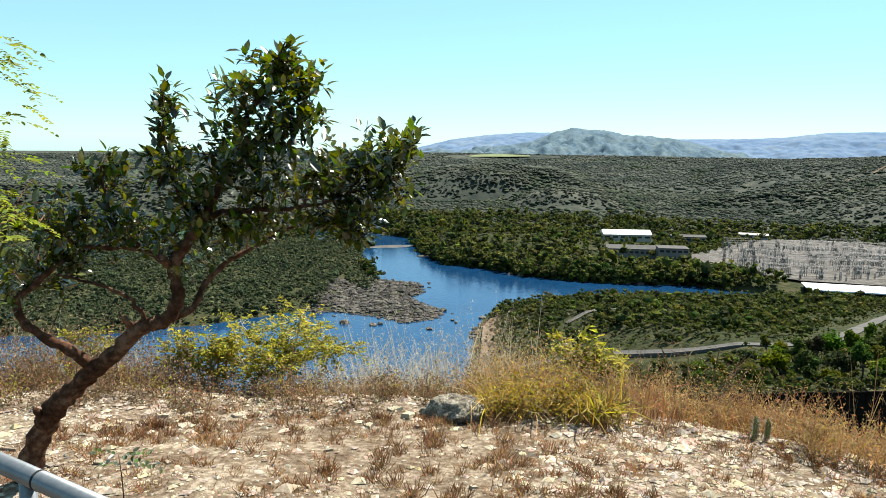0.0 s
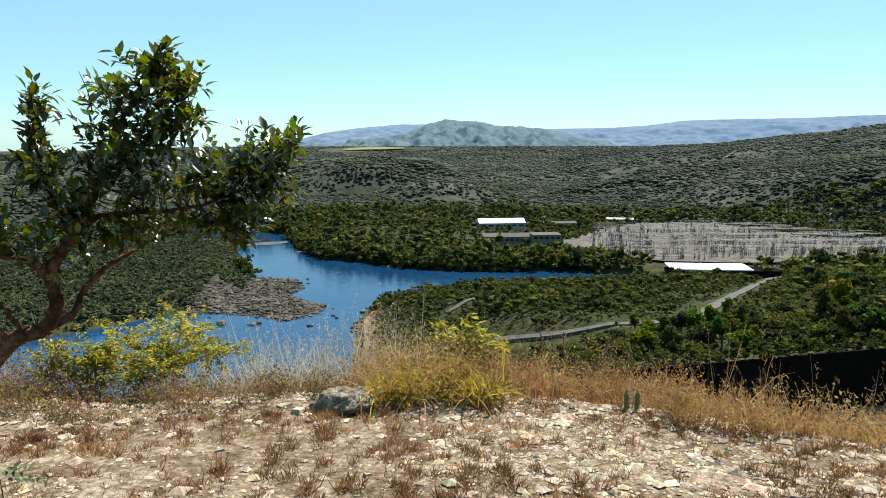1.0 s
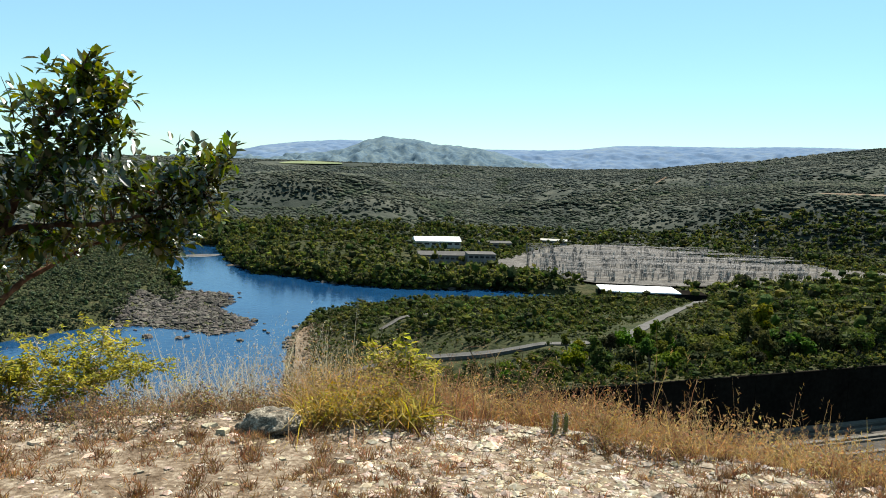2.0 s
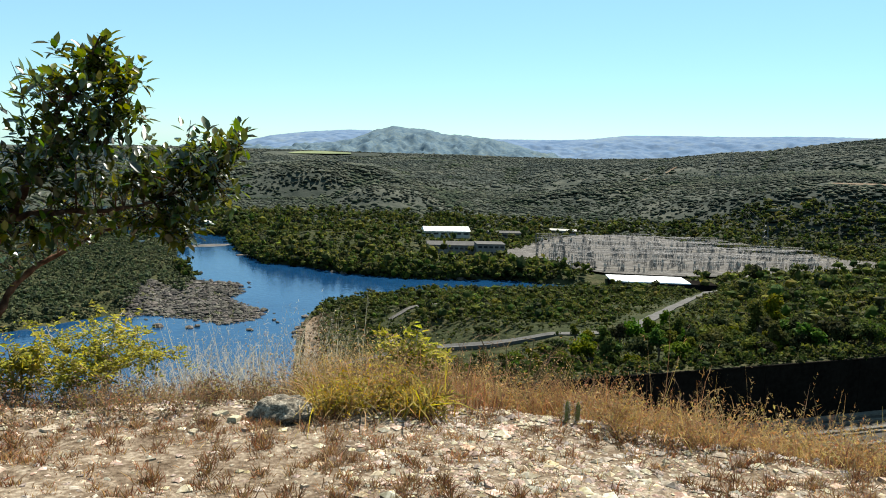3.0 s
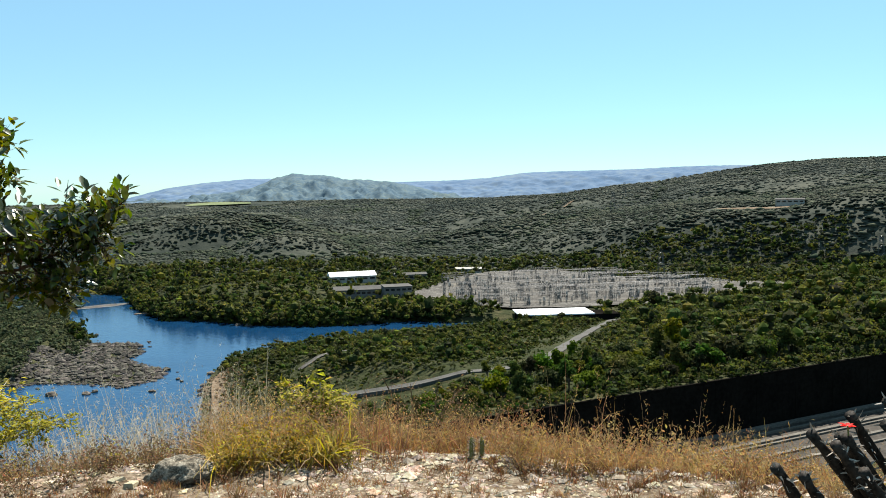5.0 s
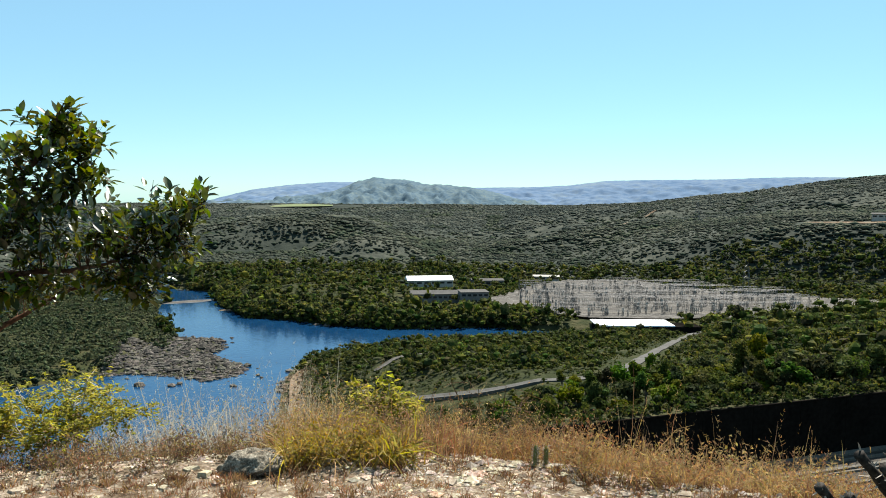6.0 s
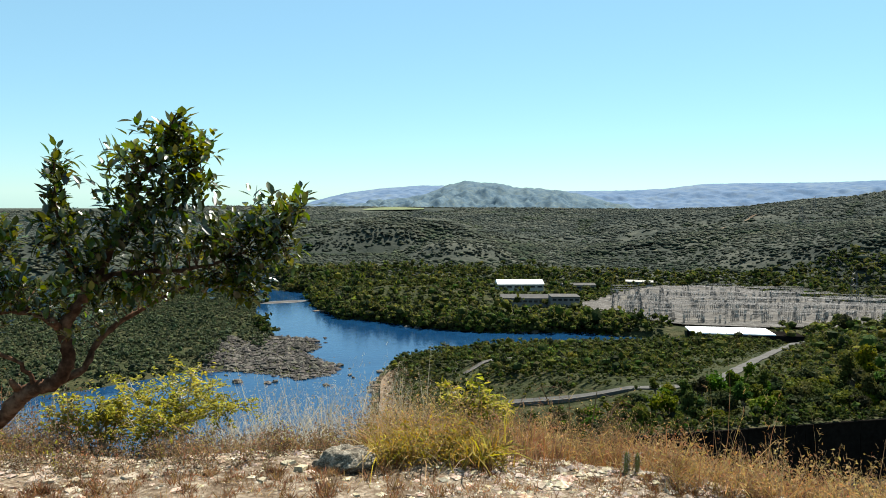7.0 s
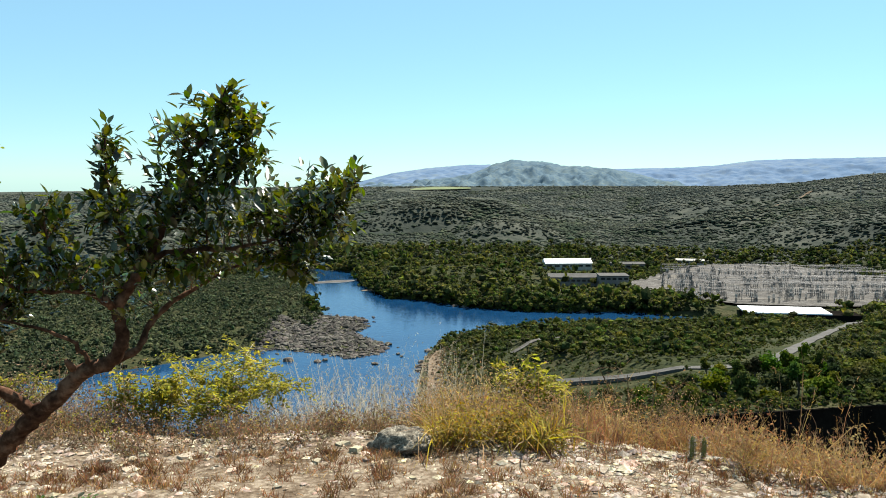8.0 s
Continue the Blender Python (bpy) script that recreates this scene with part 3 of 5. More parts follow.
for k in range(12):
    v, f4, f3 = tube([(-9 + 1.5 * k, (-.4, .4)[k % 2], 0), (-8.25 + 1.5 * k, 0, .8), (-7.5 + 1.5 * k, (.4, -.4)[k % 2], 0)], [.08] * 3, 3)
    g = bm_from(v, f4, f3)
    me = bpy.data.meshes.new("x")
    g.to_mesh(me), g.free(), bm.from_mesh(me), bpy.data.meshes.remove(me)
BEAM = simple_mesh(bm, "lattice_beam", STEEL)


def gantry():
    g = thing("gantry", "grey steel lattice gantry of the substation", "gantry", group="substation gantries")
    for s in (-9, 9):
        part("post", POST, None, g).matrix_basis = pose(s, 0, 0)
    part("beam", BEAM, None, g).matrix_basis = pose(0, 0, 11.5)
    return g


def breaker():
    g = thing("circuit_breaker", "grey switchgear on steel legs with insulators", "switchgear", group="substation switchgear")
    bm = bmesh.new()
    for s in (-1.6, 0, 1.6):
        add_box(bm, (s - .16, -.16, 0), (s + .16, .16, 2.6), 0.03)
    add_box(bm, (-2, -.25, 2.6), (2, .25, 2.9), 0.03)
    part("stand", bm, STEEL, g)
    for s in (-1.6, 0, 1.6):
        zs = np.linspace(2.9, 5.2, 7)
        v, f4, f3 = tube([(s, 0, z) for z in zs], [(.16, .27)[k % 2] for k in range(7)], 4)
        part("insulator", bm_from(v, f4, f3), PALE_WALL, g)
    return g


g0, b0 = gantry(), breaker()
rg = random.Random(5)
for row in range(9):
    for col in range(11):
        # rows run along the yard, which lies slantwise
        u, v = -25 + 19.5 * col, -8 + 18 * row
        x, y = 196 + u * 0.93 + v * 0.30 + rg.uniform(-1.5, 1.5), 470 - u * 0.13 + v * 0.86 + rg.uniform(-1, 1)
        inside = bool(in_yard(np.array(x), np.array(y))) and y > 446 and x < 425
        if not inside or rg.random() < 0.12:
            continue
        m = pose(x, y, YARD, 0, 0, -8) @ Matrix.Diagonal((1, 1, rg.uniform(0.75, 1.15), 1))
        g = copy_thing(g0, m)
        g.scale = (1, 1, rg.uniform(0.42, 0.72))
        for k in range(4):
            bx, by = x + rg.uniform(-8, 8), y + rg.uniform(-8, 8)
            copy_thing(b0, pose(bx, by, YARD, 0, 0, -8 + rg.choice((0, 90))) @ Matrix.Scale(rg.uniform(.6, .95), 4))
def bus_bar(a, b, h):
    """Three parallel conductors slung between gantries on strings of insulators."""
    t = thing("bus_bar", "three dark conductors slung over the switchyard", "conductor", group="substation conductors")
    d = (Vector(b) - Vector(a)).normalized()
    side = Vector((-d.y, d.x))
    for off in (-3, 0, 3):
        p = [Vector(a).lerp(Vector(b), k / 12) + side * off for k in range(13)]
        v, f4, f3 = tube([(q.x, q.y, YARD + h - .9 * math.sin(math.pi * (k % 4) / 4)) for k, q in enumerate(p)], [.11] * 13, 3)
        part("conductor", bm_from(v, f4, f3), STEEL, t)


for row in range(8):
    v = 2 + 18 * row
    u0, u1 = (-10, 168) if row < 4 else (5, 150 - 18 * (row - 4))
    bus_bar((196 + u0 * .93 + v * .3, 470 - u0 * .13 + v * .86), (196 + u1 * .93 + v * .3, 470 - u1 * .13 + v * .86), 6.5 + 1.5 * (row % 2))
g0.matrix_basis, b0.matrix_basis = pose(190, 486, YARD, 0, 0, -8), pose(200, 492, YARD, 0, 0, -8)


def building(name, label, x, y, z, turn, size, roof, wall_mat, roof_mat, bays, storeys=1, pitch=0.12):
    """A block with a low gable or flat roof, and a row of windows on its long side for each storey."""
    w, d, h = size
    b = thing(name, label, "building", pose(x, y, z, 0, 0, turn))
    bm = bmesh.new()
    add_box(bm, (-w / 2, -d / 2, -2), (w / 2, d / 2, h), 0.05)
    part("wall", bm, wall_mat, b)
    bm = bmesh.new()
    if roof == "gable":
        r = h + d / 2 * pitch + 0.4
        vs = [bm.verts.new(v) for v in ((-w / 2 - .5, -d / 2 - .6, h), (w / 2 + .5, -d / 2 - .6, h), (w / 2 + .5, 0, r), (-w / 2 - .5, 0, r), (w / 2 + .5, d / 2 + .6, h), (-w / 2 - .5, d / 2 + .6, h),
                                        (-w / 2 - .5, -d / 2 - .6, h - .3), (w / 2 + .5, -d / 2 - .6, h - .3))]
        for f in ((0, 1, 2, 3), (3, 2, 4, 5), (6, 7, 1, 0), (0, 3, 5), (1, 4, 2)):
            bm.faces.new([vs[i] for i in f])
    else:
        add_box(bm, (-w / 2 - .4, -d / 2 - .4, h), (w / 2 + .4, d / 2 + .4, h + .5), 0.05)
    part("roof", bm, roof_mat, b)
    win = bmesh.new()
    bw = w / bays
    add_box(win, (-bw * .33, -.06, -.7), (bw * .33, .06, .7), 0.02)
    win = simple_mesh(win, "window", GLASS_DARK)
    for s in range(storeys):
        for k in range(bays):
            part("window", win, None, b).matrix_basis = pose(-w / 2 + (k + .5) * bw, -d / 2 - .02, h * (s + 0.58) / storeys)
    return b


building("warehouse", "long pale warehouse with a white sheet roof", 140, 632, -75, -2, (37, 16, 5.2), "gable", PALE_WALL, WHITE_ROOF, 6, pitch=0.32)
building("office_block", "grey two-storey block with a flat roof", 148, 527, -75, -6, (19, 15, 8), "flat", GREY_WALL, GREY_ROOF, 5, 2)
building("long_shed", "long low grey building with a fibre-cement roof", 124, 543, -75, -6, (33, 13, 5.5), "gable", GREY_WALL, GREY_ROOF, 9, 1, 0.25)
building("small_shed", "small shed with a pale roof among trees", 84, 585, -75, 10, (15, 8, 4), "gable", PALE_WALL, GREY_ROOF, 3)
building("store_building", "low grey store among trees", 186, 622, -75, -4, (26, 12, 5), "gable", GREY_WALL, GREY_ROOF, 5)
building("store_building", "low pale store beside the gravel yard", 248, 650, -75, -20, (22, 10, 4), "gable", PALE_WALL, PALE_WALL, 4)
hz = float(height(580, 632))
building("hill_house", "low dark-roofed house on the hillside clearing", 580, 632, hz + 1.0, -42, (26, 12, 5), "gable", PALE_WALL, GREY_ROOF, 5)

# ---- power lines ----
def pylon():
    p = thing("pylon", "grey steel lattice transmission tower", "pylon", group="transmission towers")
    part("tower", lattice_post(26, 6, 0.16), STEEL, p)
    for z, w in ((18, 6), (22, 5), (25.5, 3.5)):
        v, f4, f3 = tube([(-w, 0, z), (0, 0, z + .6), (w, 0, z)], [.14, .3, .14], 4)
        part("cross_arm", bm_from(v, f4, f3), STEEL, p)
    return p


def cable(a, b, sag, name="power_cable"):
    a, b = Vector(a), Vector(b)
    pts = [a.lerp(b, k / 16) - Vector((0, 0, sag * 4 * (k / 16) * (1 - k / 16))) for k in range(17)]
    v, f4, f3 = tube(pts, [0.06] * 17, 3)
    tagged(part(name, bm_from(v, f4, f3), RUBBER), "thin dark overhead power cable", "cable", group="overhead cables")


towers = [(338, 494), (520, 470), (570, 945), (790, 1270)]
p0 = None
tops = []
for x, y in towers:
    z = float(height(x, y))
    z = max(z, YARD) - 0.5
    tops.append((x, y, z))
    m = pose(x, y, z, 0, 0, 40)
    if p0 is None:
        p0 = pylon()
        p0.matrix_basis = m
    else:
        copy_thing(p0, m)
for i, j in ((0, 1), (0, 2), (2, 3)):
    for off, hh in ((-5, 17.5), (5, 17.5), (0, 25)):
        (ax, ay, az), (bx, by, bz) = tops[i], tops[j]
        cable((ax + off * .77, ay + off * .64, az + hh), (bx + off * .77, by + off * .64, bz + hh), 6)

# ---- woods ----
ICO0 = bmesh.new()
bmesh.ops.create_icosphere(ICO0, subdivisions=1, radius=1)
ico_v = np.array([tuple(v.co) for v in ICO0.verts])
ico_f = np.array([[v.index for v in f.verts] for f in ICO0.faces])
ICO0.free()
ICO1 = bmesh.new()
bmesh.ops.create_icosphere(ICO1, subdivisions=2, radius=1)
ico1_v = np.array([tuple(v.co) for v in ICO1.verts])
ico1_f = np.array([[v.index for v in f.verts] for f in ICO1.faces])
ICO1.free()


def lumps(name, centres, size, mat, g, flat=0.75, jag=0.28, base=(ico_v, ico_f), shade=True):
    """Many uneven lumps in one mesh: canopy, stones."""
    n, (bv, bf) = len(centres), base
    k = len(bv)
    sc = size[:, None, None] * np.stack([g.uniform(.8, 1.25, n), g.uniform(.8, 1.25, n), flat * g.uniform(.75, 1.3, n)], -1)[:, None, :]
    rot = g.uniform(0, 6.28, n)
    c, s = np.cos(rot)[:, None], np.sin(rot)[:, None]
    v = bv[None] * (1 + g.uniform(-jag, jag, (n, k, 1))) * sc
    v = np.stack([v[..., 0] * c - v[..., 1] * s, v[..., 0] * s + v[..., 1] * c, v[..., 2]], -1) + centres[:, None, :]
    f = (bf[None] + (np.arange(n) * k)[:, None, None]).reshape(-1, 3)
    return np_mesh(name, v.reshape(-1, 3), f, mat, shade)


def cards(centres, normals, size, g, long=1.3):
    """Small bent leaf clumps: verts and quads."""
    n = len(centres)
    up = g.normal(size=(n, 3))
    a = np.cross(normals, up)
    a /= np.linalg.norm(a, axis=1)[:, None] + 1e-9
    b = np.cross(normals, a)
    b /= np.linalg.norm(b, axis=1)[:, None] + 1e-9
    s = size[:, None]
    bend = normals * s * 0.28
    v = np.stack([centres - a * s * long * .5 - bend, centres - b * s * .42, centres + a * s * long * .5 - bend, centres + b * s * .42], 1)
    q = np.arange(4 * n).reshape(n, 4)
    return v.reshape(-1, 3), q


def scatter(g, n, az0, az1, r0, r1):
    """Places spread evenly over a sector of the land."""
    a = np.radians(g.uniform(az0, az1, n))
    r = np.sqrt(g.uniform(r0 * r0, r1 * r1, n))
    return np.sin(a) * r, np.cos(a) * r


def near_line(x, y, pts):
    best = np.full(x.shape, 1e9)
    for (ax, ay), (bx, by) in zip(pts[:-1], pts[1:]):
        dx, dy = bx - ax, by - ay
        u = np.clip(((x - ax) * dx + (y - ay) * dy) / (dx * dx + dy * dy), 0, 1)
        best = np.minimum(best, np.hypot(x - ax - u * dx, y - ay - u * dy))
    return best


g = np.random.default_rng(11)
# far hillsides
OCT = (np.array([(1, 0, 0), (-1, 0, 0), (0, 1, 0), (0, -1, 0), (0, 0, 1), (0, 0, -1)], float), np.array([(0, 2, 4), (2, 1, 4), (1, 3, 4), (3, 0, 4), (2, 0, 5), (1, 2, 5), (3, 1, 5), (0, 3, 5)]))
CLEARING = [(511, 654), (542, 635), (573, 614)]
for count, r0, r1, grow in ((46000, 660, 1200, .8), (95000, 1100, 2720, .95)):
    x, y = scatter(g, count, -33, 56, r0, r1)
    r, az = np.hypot(x, y), np.degrees(np.arctan2(x, y))
    dens = fbm(x / 90, y / 90)
    open_ground = (near_line(x, y, [(477, 974), (527, 1034)]) < 5) | (near_line(x, y, [(674, 1284), (716, 1318)]) < 5) | (near_line(x, y, CLEARING) < 13) | (near_line(x, y, [(60, 2520), (150, 2560), (270, 2550)]) < 80)
    keep = (dens > 0.12) & ~open_ground & (shore(x, y) > 4) & ~in_yard(x, y)
    x, y, r, dens = x[keep], y[keep], r[keep], dens[keep]
    size = np.clip(g.lognormal(.5, .4, len(x)), .8, 4.2) * grow * (1 + 0.35 * smooth(1300, 2400, r)) * (0.8 + 1.0 * (dens - 0.35))
    z = height(x, y)
    hollow = (height(x + 34, y) + height(x - 34, y) + height(x, y + 34) + height(x, y - 34)) / 4 - z + 5 * (fbm(x / 60 + 7, y / 60) - 0.47)
    wet = hollow > 1.0
    size = size * np.where(wet, 1.3, 1)
    c = np.stack([x, y, z + size * 0.22], -1)
    tagged(part("far_woods", lumps("far_woods", c[~wet], size[~wet] * 1.6, FOREST if r0 < 1000 else HAZED_FOREST, g, 0.34, 0.3, OCT), None), "scrub woods covering the far hills, greyed by painted haze", "woods", kind="stuff")
    tagged(part("gully_woods", lumps("gully_woods", c[wet], size[wet] * 1.5, GULLY, g, 0.45, 0.3, OCT), None), "dark green trees in the gullies of the far hills", "woods", kind="stuff")


def canopy(name, x, y, size, g, per, mat, label, card=0.3, heads=4, least=-99):
    """Crowns over the given places, as one wood: each of several round heads, roughened by leaf clumps."""
    n = len(x)
    z = np.maximum(lie(x, y), least)
    tall = g.uniform(0.6, 1.35, (n, 1))
    mid = np.stack([x, y, z + size * 0.7 * tall[:, 0]], -1)[:, None, :]
    h = g.normal(size=(n, heads, 3)) * [.42, .42, .28]
    hp = (mid + h * size[:, None, None] * np.stack([np.ones((n, 1)), np.ones((n, 1)), tall], -1)).reshape(-1, 3)
    hs = np.repeat(size, heads) * g.uniform(.24, .50, n * heads)
    core = lumps(name, hp, hs * .82, None, g, 0.85, 0.38)
    cv = np.empty(len(core.vertices) * 3, np.float32)
    core.vertices.foreach_get("co", cv)
    cv = cv.reshape(-1, 3)
    bpy.data.meshes.remove(core)
    cf = (ico_f[None] + (np.arange(n * heads) * len(ico_v))[:, None, None]).reshape(-1, 3)
    pick = (np.arange(n)[:, None] * heads + g.integers(0, heads, (n, per))).ravel()
    d = g.normal(size=(n * per, 3))
    d /= np.linalg.norm(d, axis=1)[:, None]
    d[:, 2] = np.abs(d[:, 2]) * 1.15 - 0.3
    p = hp[pick] + d * hs[pick][:, None] * g.uniform(.9, 1.55, (n * per, 1)) * [1, 1, .85]
    nrm = d + g.normal(size=d.shape) * 0.45
    nrm /= np.linalg.norm(nrm, axis=1)[:, None]
    v, q = cards(p, nrm, np.repeat(size, per) * card * g.uniform(.5, 1.3, n * per), g)
    tri = np.concatenate([cf, q[:, [0, 1, 2]] + len(cv), q[:, [0, 2, 3]] + len(cv)])
    me = np_mesh(name, np.concatenate([cv, v]), tri, mat, False)
    me.polygons.foreach_set("use_smooth", np.zeros(len(tri), bool))
    return tagged(part(name, me, None), label, "woods", kind="stuff")


# woods of the far bank and the left shore
x, y = scatter(g, 15000, -34, 46, 325, 760)
x2, y2 = scatter(g, 8000, -34, -4, 325, 620)
x, y = np.concatenate([x, x2]), np.concatenate([y, y2])
sh = shore(x, y)
s = y - wall_line(x)
headland = (x > 5) & (y < 410 + 0.2 * np.minimum(x, 140) - 0.5 * np.maximum(x - 140, 0)) & (s < 330)
spit = (x > -62) & (x < 8) & (y > 335) & (y < 490) & ~((x < -42) & (y > 420 + (x + 42) * -1.2))
keep = (sh > 1) & ~headland & ~in_yard(x, y) & ~spit & (fbm(x / 40, y / 40) > 0.12)
x, y, sh = x[keep], y[keep], sh[keep]
left = (x < 0) & (y < 620)
size = np.where(left, np.clip(g.lognormal(.62, .3, len(x)), 1.0, 3.4), np.clip(g.lognormal(1.12, .36, len(x)), 1.6, 6.4)) * np.where(in_yard(x + 9, y + 9), .62, 1) * np.where((sh < 30) & ~left, 1.3, 1)
xs, ys = scatter(g, 30000, -6, 30, 420, 680)
ss = shore(xs, ys)
keep = (ss > .3) & (ss < 10) & (ys > 436 + 0.2 * np.abs(xs - 110)) & ~in_yard(xs, ys) & (xs < 200)
x, y, size = np.concatenate([x, xs[keep]]), np.concatenate([y, ys[keep]]), np.concatenate([size, g.uniform(2.4, 5.2, keep.sum())])
# trees crowding the edge of the gravel yard
e = np.array(YARD_EDGE + YARD_EDGE[:1], float)
k = g.integers(0, len(YARD_EDGE), 420)
at = e[k] + (e[k + 1] - e[k]) * g.random((420, 1)) + g.normal(size=(420, 2)) * 3.5
ok = (at[:, 1] > 470) & (shore(at[:, 0], at[:, 1]) > 3)
x, y, size = np.concatenate([x, at[ok, 0]]), np.concatenate([y, at[ok, 1]]), np.concatenate([size, g.uniform(1.0, 3.4, ok.sum())])
left = np.concatenate([left, np.zeros(keep.sum() + ok.sum(), bool)])
canopy("shore_scrub", x[left], y[left], size[left], g, 12, SHORE, "low grey-green scrub on the stony left bank", 0.36, 2)
x, y, size = x[~left], y[~left], size[~left]
canopy("bank_woods", x, y, size * 1.08, g, 14, CANOPY, "dense dark green trees lining the river", 0.36, 2)
# low growth between the trees of the headland
x, y = scatter(g, 19000, -2, 60, 140, 440)
sh, s = shore(x, y), y - wall_line(x)
headland = (x > 5) & (y < 410 + 0.2 * np.minimum(x, 140) - 0.5 * np.maximum(x - 140, 0)) & (s < 330)
bare = (near_line(x, y, ROAD) < 4.4) | (near_line(x, y, [(44, 290), (56, 296), (68, 312), (80, 335)]) < 4) | ((x < 26) & (y < 345) & (sh < 11))
keep = headland & (s > 2.3) & (sh > 2) & ~bare & (fbm(x / 22, y / 22) > 0.1)
x, y = x[keep], y[keep]
canopy("undergrowth", x, y, np.clip(g.lognormal(.25, .45, len(x)), .5, 3.0) * np.where(near_line(x, y, ROAD) < 12, .5, 1) * np.where(shore(x, y) < 30, .8, 1), g, 15, CANOPY, "green bushes between the trees of the headland", 0.27, 1)

# scrub on the edge above the retaining wall
x = g.uniform(38, 330, 5200)
y = wall_line(x) + g.uniform(0.1, 11, 5200) - .3
canopy("wall_scrub", x, y, np.clip(g.lognormal(-.15, .45, len(x)), .3, 1.9), g, 9, CANOPY, "low green scrub along the top of the wall", 0.45, 1, np.where(y - wall_line(x) < 4, -40.1, -99))


def tree_kind(seed, spread, tall, n):
    """Meshes of one tree: a forked trunk, and a crown of leaf clumps in several lobes."""
    q = np.random.default_rng(seed)
    lobes = [(q.uniform(-.5, .5) * spread, q.uniform(-.5, .5) * spread, tall * q.uniform(.5, .95), spread * q.uniform(.35, .62)) for _ in range(6)]
    vs, f4, f3 = [], [], []
    for lx, ly, lz, lr in lobes:
        v, a, b = tube([(0, 0, -1), (lx * .1, ly * .1, tall * .25), (lx * .6, ly * .6, lz * .75), (lx, ly, lz)], [.16, .13, .08, .03], 4)
        o = len(vs)
        vs.extend(v), f4.extend([[i + o for i in f] for f in a]), f3.extend([[i + o for i in f] for f in b])
    trunk = simple_mesh(bm_from(vs, f4, f3), "trunk", WOOD_FAR)
    pts, nrm = [], []
    for lx, ly, lz, lr in lobes:
        d = q.normal(size=(n // 6, 3))
        d /= np.linalg.norm(d, axis=1)[:, None]
        rad = q.uniform(.55, 1.08, (n // 6, 1))
        pts.append(np.array([lx, ly, lz]) + d * rad * lr * [1, 1, .8])
        nrm.append(d)
    pts, nrm = np.concatenate(pts), np.concatenate(nrm) + q.normal(size=(n // 6 * 6, 3)) * .5
    nrm[:, 2] += .35
    nrm /= np.linalg.norm(nrm, axis=1)[:, None]
    v, f = cards(pts, nrm, q.uniform(.35, .85, len(pts)), q)
    core = np.concatenate([ico_v * lr * .6 * [1, 1, .75] + [lx, ly, lz] for lx, ly, lz, lr in lobes])
    cf = np.concatenate([ico_f + 12 * k for k in range(6)]) + len(v)
    crown = np_mesh("crown", np.concatenate([v, core]), np.concatenate([f[:, [0, 1, 2]], f[:, [0, 2, 3]], cf]), CANOPY_TREE, False)
    return trunk, crown


kinds = [tree_kind(20 + k, (2.6, 3.2, 2.2, 3.8, 2.9, 2.4)[k], (4.4, 5.2, 4.8, 5.6, 3.6, 6.2)[k], 330) for k in range(6)]
x, y = scatter(g, 4600, -2, 58, 140, 440)
sh, s = shore(x, y), y - wall_line(x)
headland = (x > 5) & (y < 412 + 0.2 * np.minimum(x, 140) - 0.5 * np.maximum(x - 140, 0)) & (s < 330)
bare = (near_line(x, y, ROAD) < 6.5) | (near_line(x, y, [(44, 290), (56, 296), (68, 312), (80, 335)]) < 6) | ((x < 30) & (y < 350) & (sh < 16))
keep = headland & (s > 5) & (sh > 3) & ~bare & (fbm(x / 45 + 9, y / 45) > 0.28)
x, y, s = x[keep], y[keep], s[keep]
order = np.argsort(np.hypot(x, y))
x, y, s = x[order], y[order], s[order]
canopy("headland_woods", x[300:], y[300:], np.clip(g.lognormal(1.12, .38, len(x) - 300), 1.4, 6.0) * np.where(near_line(x[300:], y[300:], ROAD) < 20, .5, 1) * np.where(shore(x[300:], y[300:]) < 45, .68, 1) * np.where(x[300:] < 150, .8, 1), g, 84, CANOPY, "green trees crowding the slopes of the headland", 0.14, 4)
x, y, s = x[:300], y[:300], s[:300]
z = lie(x, y)
tq = random.Random(3)
for k in range(len(x)):
    trunk, crown = kinds[tq.randrange(6)]
    sc = tq.uniform(.7, 1.6) * (0.75 if s[k] < 60 and x[k] < 110 else 1.0) * (0.55 if near_line(x[k:k + 1], y[k:k + 1], ROAD)[0] < 16 else 1.0)
    t = thing("tree", "leafy green tree on the wooded headland", "tree", pose(float(x[k]), float(y[k]), float(z[k]), 0, 0, tq.uniform(0, 360)) @ Matrix.Diagonal((sc, sc, sc * tq.uniform(.85, 1.2), 1)), "headland trees")
    part("trunk", trunk, None, t)
    part("crown", crown, None, t)

# ---- stones of the spit and the shallows ----
x, y = g.uniform(-66, 10, 9000), g.uniform(338, 486, 9000)
sh = shore(x, y)
wet = g.random(len(x)) < 0.05 * np.exp(np.minimum(sh, 0) / 5)
zone = (x > -66) & ~((x < -50) & (y > 440))
keep = zone & ((sh > -0.5) & (sh < 60) | (wet & (sh < 0) & (sh > -9) & (x < 3)))
x, y, sh = x[keep], y[keep], sh[keep]
size = np.clip(g.lognormal(-.45, .5, len(x)), .3, 2.2)
c = np.stack([x, y, np.maximum(lie(x, y), WATER - .25) + size * .1], -1)
tagged(part("river_stones", lumps("river_stones", c, size, RIVER_ROCK, g, .6, .3, shade=False), None), "brown boulders and stones on the river spit", "stones", kind="stuff")
